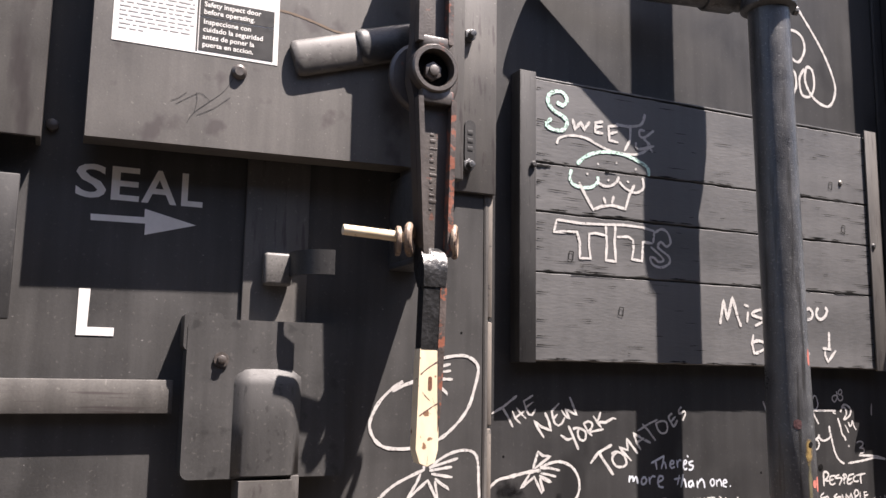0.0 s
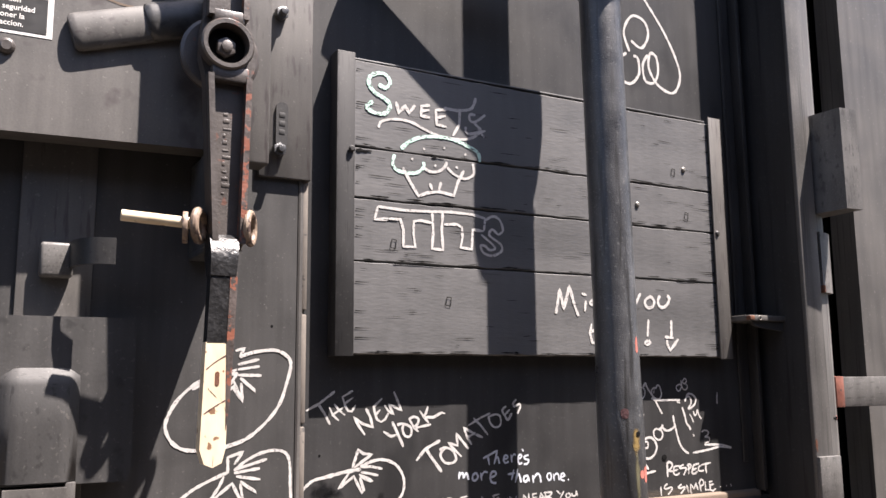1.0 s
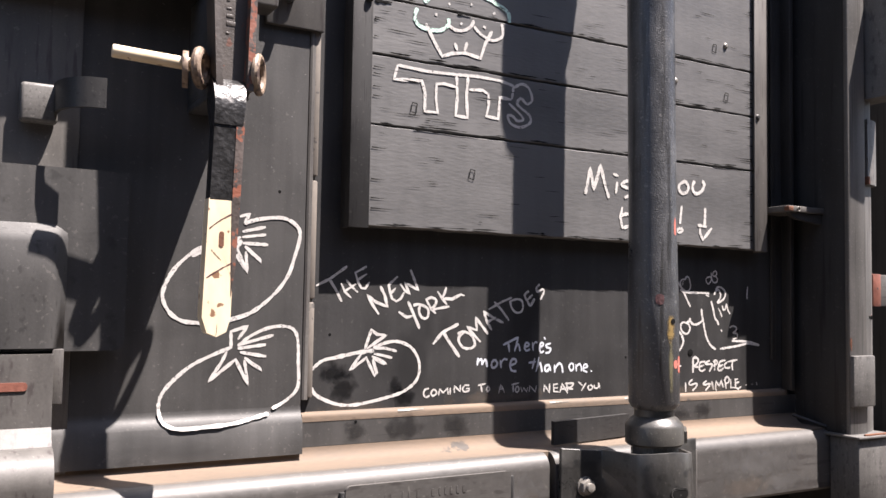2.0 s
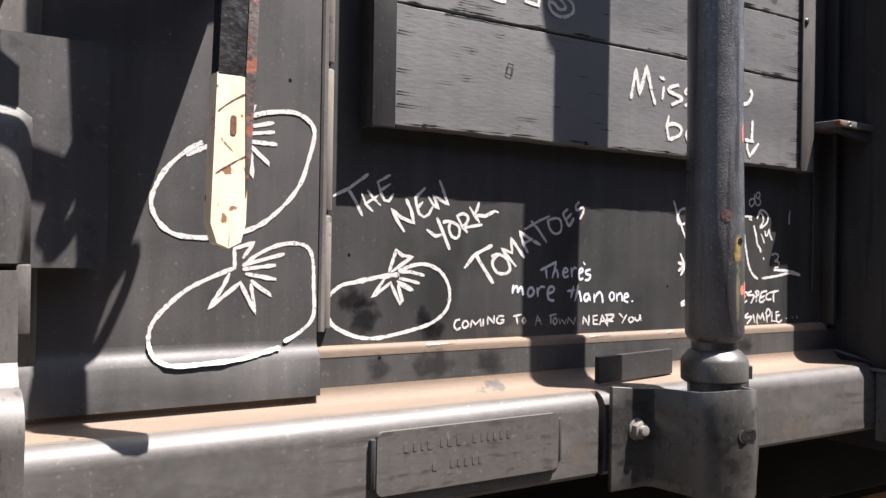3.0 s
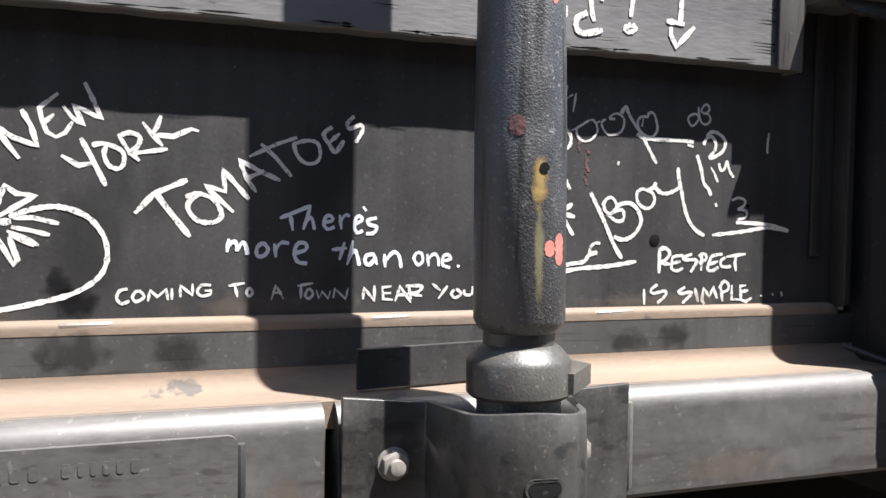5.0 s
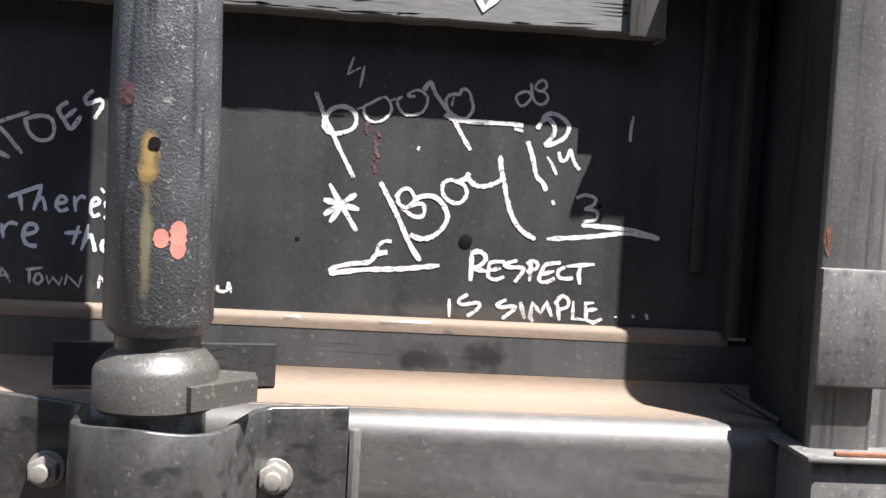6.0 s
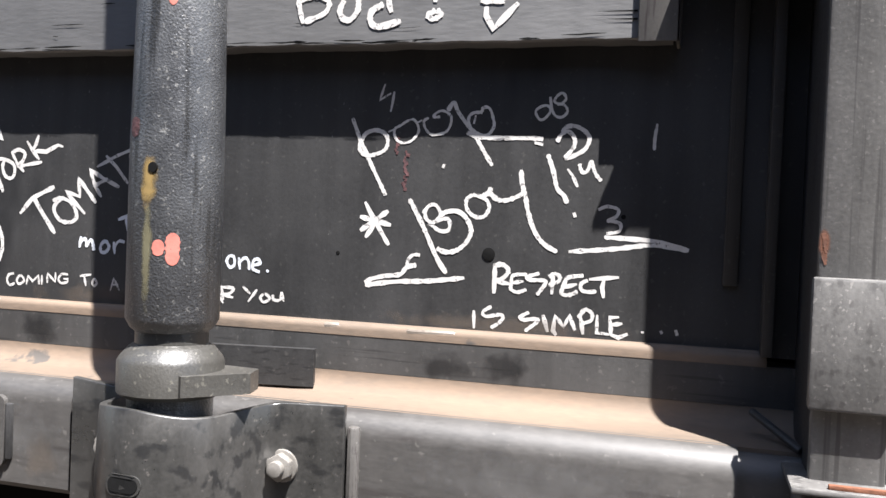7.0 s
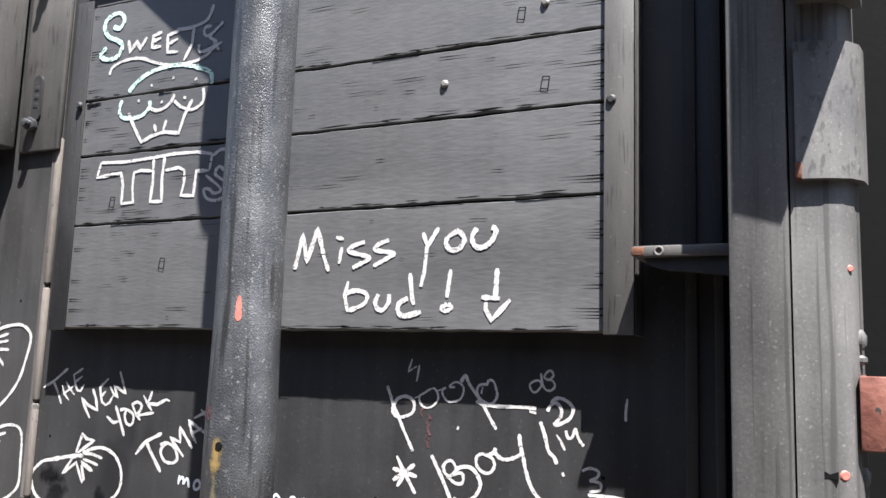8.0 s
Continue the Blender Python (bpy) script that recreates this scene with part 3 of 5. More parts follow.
# ---- right door post ----
def build_post():
    p = thing("door_post", "tall black steel door post with a folded face", "post")
    part("front_bar", box(2.087, 2.149, 1.412, 1.424, 1.0, 4.0, 0.003), POST, p)
    # darker paint than the face, to hold the shade on the post's side
    part("side_web", box(2.0885, 2.1475, 1.424, 1.58, 1.0, 4.0, 0), PAINT, p, "web behind the bleached face, its shade put into darker paint")
    tube = [(2.151, 1.60), (2.151, 1.422), (2.185, 1.428), (2.203, 1.436), (2.213, 1.450), (2.218, 1.475), (2.218, 1.60)]
    part("side_bar", sweep(tube, 1.0, 4.0, "z"), POST, p, sharp=40)
    part("sleeve", box(2.082, 2.158, 1.398, 1.41, 1.235, 1.350, 0.003), POST, p)
    part("foot", box(2.078, 2.20, 1.385, 1.46, 1.02, 1.165, 0.004), POST, p)
    part("foot_edge", box(2.070, 2.21, 1.378, 1.47, 1.166, 1.172, 0.002), POST, p)
    part("foot_rust", box(2.100, 2.206, 1.3835, 1.389, 1.171, 1.1760, 0.001), RUST, p)
    pad = [(2.158, 1.47), (2.158, 1.412), (2.19, 1.418), (2.212, 1.428), (2.224, 1.445), (2.228, 1.47)]
    part("cover_pad", sweep(pad, 1.747, 1.900, "z", 0.002), POST, p)
    lug = [(2.158, 1.445), (2.167, 1.335), (2.222, 1.330), (2.228, 1.46)]
    part("hinge_lug", sweep(lug, 1.948, 2.205, "z", 0.003), POST, p)
    part("strap", box(2.214, 2.56, 1.440, 1.452, 1.463, 1.538, 0.002), POST, p)
    part("strap_end", box(2.212, 2.242, 1.4385, 1.453, 1.462, 1.539, 0.002), RED, p, "strap end worn to red primer")
    part("pad_rust", box(2.1570, 2.1640, 1.4095, 1.440, 1.7465, 1.7650, 0.0015), RUST, p)
    for z, h in ((1.577, 0.022), (1.556, 0.010), (1.434, 0.020)):
        part("edge_weld", lathe([(0.003, 0), (0.0065, 0.3 * h), (0.0065, 0.7 * h), (0.003, h)], (2.2145, 1.456, z - h / 2), (2.2145, 1.456, z + h), 10), POST, p)
    part("primer_streak", box(2.2135, 2.2195, 1.4430, 1.470, 1.462, 1.540, 0.001), RED, p, "post edge worn to red primer")
    part("scrape", sweep([(2.176, 1.441), (2.182, 1.438), (2.190, 1.441), (2.190, 1.432), (2.182, 1.435), (2.176, 1.432)], 1.4265, 1.4300, "y"), DARKHOLE, p)
    part("rust_streak", box(2.1488, 2.1512, 1.4195, 1.424, 1.392, 1.408, 0.0005), RED, p)
    for x, z, s in ((2.207, 1.652, 0.004), (2.196, 1.437, 0.006)):
        part("rust_chip", lathe([(s, 0), (s * 0.7, 0.0012)], (x, 1.4405 if s < 0.005 else 1.433, z), (x + 0.3, 0.9, z), 9), CORAL, p)
    w = thing("corner_weld", "rough black weld between sill and post", "weld")
    part("bead", rod((2.045, 1.535, 1.205), (2.088, 1.475, 1.182), 0.0042, 9, bevel=0.002), PAINT, w)
    r = thing("stiffener", "narrow black steel rib along the sheet's edge", "rib")
    part("rib", box(2.012, 2.028, WALL - 0.006, WALL - 0.0005, 1.33, 4.0, 0.002), PAINT, r)
    part("rib", box(2.052, 2.064, WALL - 0.03, WALL - 0.0005, 1.26, 4.0, 0.002), PAINT, r)
    s = thing("stop_bar", "short flat steel stop between board and post", "bar")
    part("bar", box(1.966, 2.091, 1.477, WALL - 0.0005, 1.676, 1.690, 0.002), PAINT_BROWN, s)
    gusset = [(1.978, 1.676)] + [(1.978 + 0.055 * (1 - math.cos(radians(a))), 1.676 - 0.018 * math.sin(radians(a))) for a in (30, 60, 90)] + [(2.088, 1.652), (2.088, 1.676)]
    part("gusset", sweep(gusset, 1.484, 1.496, "y", 0.001), PAINT, s)
    part("bolt_end", torus((1.998, 1.4760, 1.683), (0, 1, 0), 0.0048, 0.0014, 16, 6), STEEL, s)
    part("rust_end", box(1.9645, 1.980, 1.4755, 1.49, 1.678, 1.6885, 0.0015), RUST, s)


build_post()


# ---- door gear on the left sheet ----
def build_cover():
    c = thing("gear_cover", "large pressed steel door gear cover, bleached black", "cover plate")
    out = [(0.066, 1.932), (0.640, 1.945), (0.640, 2.6), (0.066, 2.6)]
    part("plate", sweep([(x, z) for x, z in out], 1.484, 1.54, "y", 0.006, 3), PAINT_BROWN, c)
    part("side_plate", box(0.640, 0.752, 1.487, 1.545, 1.932, 2.62, 0.004), PAINT_BROWN, c)
    part("rivet", lathe([(0.014, 0), (0.013, 0.004), (0.008, 0.008)], (0.309, 1.484, 2.078), (0.309, 1, 2.078), 20), CAST, c)
    b = thing("lever_bracket", "black steel bearing bracket bolted to the sheet", "bracket")
    part("plate", box(0.752, 0.858, 1.553, WALL - 0.009, 1.925, 2.5, 0.003), PAINT_BROWN, b)
    part("oval_tag", sweep(rounded(0.783, 0.807, 1.985, 2.075, 0.0118), 1.548, 1.554, "y", 0.001), PAINT, b)
    for z in (1.978, 2.255):
        part("bolt", hexhead((0.788, 1.553, z), (0.1, -1, 0), 0.014, 0.014, 0.012), GLOSS, b)


build_cover()


def build_lever():
    l = thing("operating_lever", "cast iron door lever with chipped ivory handle end", "lever")
    x, y = 0.645, 1.412
    # forged arm: two rails and a sunken web, swelling round the pivot
    side = [(0.612, 2.45), (0.610, 2.17), (0.604, 2.14), (0.603, 2.09), (0.612, 2.055), (0.618, 1.95), (0.628, 1.79), (0.640, 1.755), (0.683, 1.755), (0.688, 1.79), (0.686, 1.95), (0.690, 2.055), (0.694, 2.09), (0.693, 2.14), (0.684, 2.17), (0.680, 2.45)]
    part("arm", sweep(side, y - 0.004, y + 0.022, "y", 0.003), CAST, l)
    def rail(xa, za, xb, zb, w=0.010):
        return sweep([(xa, za), (xa + w, za), (xb + w, zb), (xb, zb)], y - 0.023, y, "y", 0.003)
    part("rail", join(rail(0.629, 1.765, 0.613, 2.055), rail(0.611, 2.160, 0.611, 2.45)), CAST, l)
    part("rail", join(rail(0.674, 1.765, 0.679, 2.055), rail(0.671, 2.160, 0.669, 2.45)), REDCAST, l, "cast rail worn to red primer")
    part("pivot_disc", lathe([(0.066, 0), (0.070, 0.004), (0.070, 0.012), (0.064, 0.016)], (x, 1.452, 2.106), (x, 0, 2.106), 40), CAST, l)
    part("boss", lathe([(0.046, 0), (0.046, 0.028), (0.043, 0.032), (0.036, 0.032), (0.034, 0.024), (0.034, 0.008), (0.001, 0.008)], (x, y + 0.004, 2.110), (x, 0, 2.110), 36), CAST, l)
    # flat near-black disc paints the shade inside the boss
    part("boss_recess", lathe([(0.0325, 0), (0.0325, 0.001)], (x, y - 0.0045, 2.110), (x, 0, 2.110), 30), DARKHOLE, l)
    part("pivot_bolt", hexhead((x - 0.001, y - 0.005, 2.107), (0, -1, 0), 0.018, 0.012, 0.006), CAST, l)
    part("pocket_rim", box(0.620, 0.684, y - 0.022, y, 2.044, 2.072, 0.004), CAST, l)
    part("pocket_rim", box(0.620, 0.674, y - 0.022, y, 2.148, 2.172, 0.004), CAST, l)
    # cranked neck, then the flat handle
    neck = [(y + 0.012, 1.780), (y - 0.010, 1.780), (y - 0.020, 1.771), (y - 0.030, 1.757), (y - 0.0358, 1.742), (y - 0.0365, 1.730), (y - 0.0365, 1.708), (y - 0.008, 1.708), (y + 0.012, 1.742)]
    bm = sweep(neck, 0.6255, 0.6745, "x", 0.007, 4)
    for v in bm.verts:
        v.co.x -= 0.10 * (1.79 - v.co.z) * (1 if v.co.x > 0.65 else 0.2)
    part("neck", bm, TAPE, l, "neck with glossy worn black paint", 55)
    f0, f1 = y - 0.035, y - 0.010
    part("grip_upper", sweep([(0.6215, 1.598), (0.660, 1.598), (0.664, 1.718), (0.625, 1.718)], f0, f1, "y", 0.005, 3), TAPE, l, "glossy black painted grip")
    tip = [(0.6205, 1.600), (0.6605, 1.597), (0.6565, 1.43), (0.651, 1.409), (0.637, 1.402), (0.623, 1.408), (0.6155, 1.43)]
    part("grip_end", sweep(tip, f0, f1, "y", 0.005, 3), IVORY, l, "chipped ivory handle end")
    edge = [(0.6560, 1.46), (0.6545, 1.54), (0.6535, 1.60), (0.6570, 1.715), (0.6690, 1.715), (0.6655, 1.60), (0.6610, 1.50)]
    part("edge_wear", sweep(edge, f0 - 0.0010, f1, "y", 0.0015), REDCAST, l, "edge worn to red primer")
    part("knot_hole", sweep(rounded(0.6365, 0.6435, 1.530, 1.553, 0.0034), f0 - 0.0006, f0 + 0.002, "y"), RUST, l)
    for k, (xa, za, xm, zm, xb, zb) in enumerate(((0.622, 1.556, 0.636, 1.570, 0.657, 1.580), (0.620, 1.486, 0.640, 1.500, 0.656, 1.508), (0.626, 1.526, 0.631, 1.520, 0.640, 1.512), (0.644, 1.518, 0.650, 1.500, 0.655, 1.490), (0.636, 1.404, 0.6375, 1.412, 0.637, 1.420))):
        bm = bmesh.new()
        rng = random.Random(k)
        top, low = [], []
        for n in range(13):
            f = n / 12
            px = (1 - f) ** 2 * xa + 2 * f * (1 - f) * xm + f * f * xb
            pz = (1 - f) ** 2 * za + 2 * f * (1 - f) * zm + f * f * zb
            w = 0.0011 * rng.uniform(0.3, 1.2)
            top.append(bm.verts.new((px, f0 - 0.0004, pz + w)))
            low.append(bm.verts.new((px + 0.0004, f0 - 0.0004, pz - w)))
        for n in range(12):
            bm.faces.new((top[n], top[n + 1], low[n + 1], low[n]))
        part("scratch", bm, MAROON, l)


build_lever()


def build_pins():
    k = thing("lever_keeper", "dark steel keeper bracket behind the lever", "bracket")
    part("cheek", box(0.628, 0.640, 1.436, 1.563, 1.765, 1.93, 0.003), GLOSS, k)
    part("cheek", box(0.676, 0.688, 1.436, 1.563, 1.765, 1.93, 0.003), GLOSS, k)
    part("base", box(0.628, 0.688, 1.436, 1.563, 1.755, 1.767, 0.003), GLOSS, k)
    s = thing("seal_pin", "worn ivory eye pin through the lever", "pin")
    part("shank", rod((0.488, 1.42, 1.803), (0.60, 1.412, 1.797), 0.0095, 16, bevel=0.002), IVORY, s)
    part("eye", torus((0.611, 1.412, 1.794), (1, -0.62, 0), 0.024, 0.0075), TANRUST, s)
    part("washer", rod((0.586, 1.418, 1.79), (0.594, 1.416, 1.79), 0.027, 20, bevel=0.001), TANRUST, s)
    r = thing("seal_ring", "worn steel ring on the lever's far side", "ring")
    part("ring", torus((0.697, 1.408, 1.795), (1, -0.55, 0), 0.026, 0.0062), TANRUST, r)


build_pins()


def build_box():
    g = thing("lock_box", "pressed black steel lock box with a raised hump", "lock box")
    part("body", sweep(rounded(0.252, 0.536, 1.376, 1.645, 0.014, 4), 1.518, WALL - 0.009, "y", 0.013, 4), SHEET, g)
    part("top_flange", sweep(rounded(0.246, 0.312, 1.59, 1.656, 0.010, 4), 1.5190, WALL - 0.009, "y", 0.011, 4), SHEET, g)
    hump = [(1.521, 1.378), (1.5035, 1.381), (1.5025, 1.47), (1.5035, 1.533), (1.508, 1.545), (1.521, 1.556)]
    bm = bmesh.new()
    rows = []
    for f, s in ((0.0, 0.0), (0.07, 0.45), (0.16, 0.9), (0.25, 1.0), (0.75, 1.0), (0.84, 0.9), (0.93, 0.45), (1.0, 0.0)):
        x = 0.332 + 0.122 * f
        rows.append([bm.verts.new((x, 1.5195 - (1.5195 - y) * s, z if 0 < k < 5 or k == 0 else 1.55 + 0.016 * s)) for k, (y, z) in enumerate(hump)])
    for a, b in zip(rows, rows[1:]):
        for k in range(5):
            bm.faces.new((a[k], a[k + 1], b[k + 1], b[k]))
    part("hump", bm, SHEET, g, sharp=75)
    part("nut", join(rod((0.310, 1.519, 1.576), (0.310, 1.514, 1.576), 0.013, 20), hexhead((0.310, 1.515, 1.576), (0, -1, 0), 0.008, 0.007)), CAST, g)
    s = thing("flat_bar", "flat black steel bar running to the lock box", "bar")
    part("bar", box(-1.2, 0.236, 1.541, 1.549, 1.484, 1.540, 0.0015), PAINT_BROWN, s)
    part("standoff", box(-0.10, -0.07, 1.549, WALL - 0.009, 1.495, 1.53, 0.001), PAINT, s)
    k = thing("backing_strip", "flat black steel strip behind the latch", "strip")
    part("strip", box(0.348, 0.466, 1.557, WALL - 0.009, 1.18, 2.2, 0.0015), PAINT_BROWN, k)
    h = thing("latch_keeper", "small bent black steel latch keeper", "latch")
    part("block", box(0.381, 0.433, 1.534, 1.557, 1.711, 1.770, 0.006, 3), POST, h)
    curl = [(0.426, 1.540), (0.429, 1.512), (0.437, 1.489), (0.449, 1.473), (0.464, 1.463), (0.489, 1.459), (0.490, 1.464), (0.466, 1.469), (0.453, 1.478), (0.443, 1.492), (0.435, 1.514), (0.433, 1.540)]
    part("tongue", sweep(curl, 1.728, 1.772, "z", 0.001), PAINT, h)
    d = thing("guide_shoe", "black steel guide shoe bulging over the sill", "guide")
    prof = [(1.56, 1.373), (1.500, 1.373), (1.497, 1.27), (1.48, 1.245)] + arc(1.475, 1.20, 0.045, 90, 200, 7) + [(1.44, 1.06), (1.56, 1.06)]
    part("shoe", sweep(prof, 0.346, 0.438, "x"), PAINT_BROWN, d)
    part("clip", box(0.436, 0.452, 1.508, 1.53, 1.30, 1.38, 0.002), PAINT_BROWN, d)
    part("primer_mark", sweep(rounded(0.35, 0.405, 1.322, 1.334, 0.005), 1.4965, 1.499, "y"), RED, d)


build_box()


def build_left_post():
    p = thing("door_angle", "black steel angle with a bolt at the door's edge", "angle")
    part("angle", join(box(-0.6, 0.002, 1.500, 1.508, 1.925, 4.0, 0.002), box(-0.006, 0.002, 1.508, WALL - 0.009, 1.925, 4.0, 0.001)), PAINT_BROWN, p)
    part("edge_strip", box(-0.6, -0.022, 1.49, 1.50, 1.63, 1.86, 0.003), PAINT, p)
    part("bolt", hexhead((0.017, WALL - 0.008, 1.962), (0, -1, 0), 0.011, 0.010), CAST, p)
    r = thing("round_handle", "stubby black round bar handle beside the lever", "handle")
    def oval(a, b, depth, height, mat, name):
        bm = lathe([(0.80, 0), (0.95, 0.004), (1.0, 0.012), (1.0, (Vector(b) - Vector(a)).length)], (0, 0, 0), (0, 0, 1), 28)
        d = (Vector(b) - Vector(a)).normalized()
        m = Matrix.Translation(a) @ Matrix((Vector((0, 1, 0)), d.cross(Vector((0, 1, 0))).normalized(), d)).transposed().to_4x4() @ Matrix.Diagonal((depth, height, 1, 1))
        bmesh.ops.transform(bm, matrix=m, verts=bm.verts)
        part(name, bm, mat, r)
    oval((0.404, 1.477, 2.116), (0.536, 1.477, 2.158), 0.012, 0.034, PAINT_BROWN, "bar")
    oval((0.524, 1.474, 2.156), (0.650, 1.474, 2.194), 0.016, 0.036, CLAMP, "socket")
    c = thing("cross_shaft", "black round shaft linking the lever to the pipe", "shaft")
    part("shaft", rod((0.96, 1.530, 2.425), (1.42, 1.432, 2.418), 0.032, 24), GLOSS, c)
    part("collar", rod((1.33, 1.451, 2.419), (1.40, 1.436, 2.418), 0.038, 24, bevel=0.004), GLOSS, c)
    part("clamp_head", lathe([(0.050, 0), (0.060, 0.006), (0.066, 0.05), (0.066, 0.16), (0.050, 0.17)], axis(2.375), axis(3), 32), GLOSS, c)
    part("bolt", hexhead((1.52, 1.375, 2.385), (1, -0.3, 0), 0.011, 0.010), GLOSS, c)
    b = thing("builder_plate", "black embossed builder plate welded on the sill", "plate")
    part("plate", sweep(rounded(0.873, 1.193, 1.070, 1.157, 0.010, 4), 1.4485, 1.4555, "y", 0.003), SILL, b)
    for x in (0.869, 1.196):
        part("weld", rod((x, 1.454, 1.08), (x, 1.454, 1.148), 0.0055, 8, bevel=0.002), PAINT, b)


build_left_post()


# ---- writing ----
def smooth_line(pts, n=6):
    out = []
    for i in range(len(pts) - 1):
        p0, p1, p2, p3 = pts[max(i - 1, 0)], pts[i], pts[i + 1], pts[min(i + 2, len(pts) - 1)]
        for k in range(n):
            t = k / n
            out.append(tuple(0.5 * (2 * b + (c - a) * t + (2 * a - 5 * b + 4 * c - d) * t * t + (3 * b - a - 3 * c + d) * t ** 3) for a, b, c, d in zip(p0, p1, p2, p3)))
    return out + [pts[-1]]


def strokes(text):
    """Reads strokes: points as x,y; strokes parted by a bar; a leading tilde makes a stroke a curve."""
    out = []
    for s in text.split("|"):
        pts = [tuple(float(v) for v in p.split(",")) for p in s.lstrip("~").split()]
        out.append(smooth_line(pts) if s.startswith("~") else pts)
    return out


LAYER = [0]


def ribbon(bm, pts, width, depth, seed=0):
    """A flat marker stroke through (x, z) points on the surface y = depth(z), with an uneven edge and round ends."""
    rng = random.Random(seed * 131 + len(pts))
    LAYER[0] = (LAYER[0] + 1) % 9
    lift = LAYER[0] * 0.00004
    fine = []
    for a, b in zip(pts, pts[1:]):
        k = max(1, int(math.dist(a, b) / 0.006))
        fine += [(a[0] + (b[0] - a[0]) * i / k, a[1] + (b[1] - a[1]) * i / k) for i in range(k)]
    fine.append(pts[-1])
    if len(fine) < 2:
        return
    rows = []
    for i, p in enumerate(fine):
        q, o = fine[min(i + 1, len(fine) - 1)], fine[max(i - 1, 0)]
        d = Vector((q[0] - o[0], q[1] - o[1]))
        d = d.normalized() if d.length > 1e-9 else Vector((1, 0))
        w = 0.42 * width * rng.uniform(0.74, 1.2) * (0.6 if i in (0, len(fine) - 1) else 1)
        nx, nz = -d.y * w, d.x * w
        rows.append([bm.verts.new((p[0] + s * nx, depth(p[1] + s * nz) - lift - 3e-6 * i, p[1] + s * nz)) for s in (-1, 1)])
    for a, b in zip(rows, rows[1:]):
        bm.faces.new((a[0], a[1], b[1], b[0]))


flat_wall = lambda z: WALL - 0.0003
flat_board = lambda z: 1.5373
left_sheet = lambda z: WALL - 0.0084 - 0.0155 * min(1.0, max(0.0, (1.278 - z) / 0.03))


def drawing(owner, name, lines, width, depth, mat=None, seed=5):
    """Freehand strokes in metres, as one part."""
    bm = bmesh.new()
    for i, line in enumerate(strokes(lines)):
        ribbon(bm, line, width, depth, seed + i)
    return part(name, bm, mat or CHALK, owner)


def chalk(label):
    return thing("chalk_writing", label, "graffiti", "chalk graffiti")


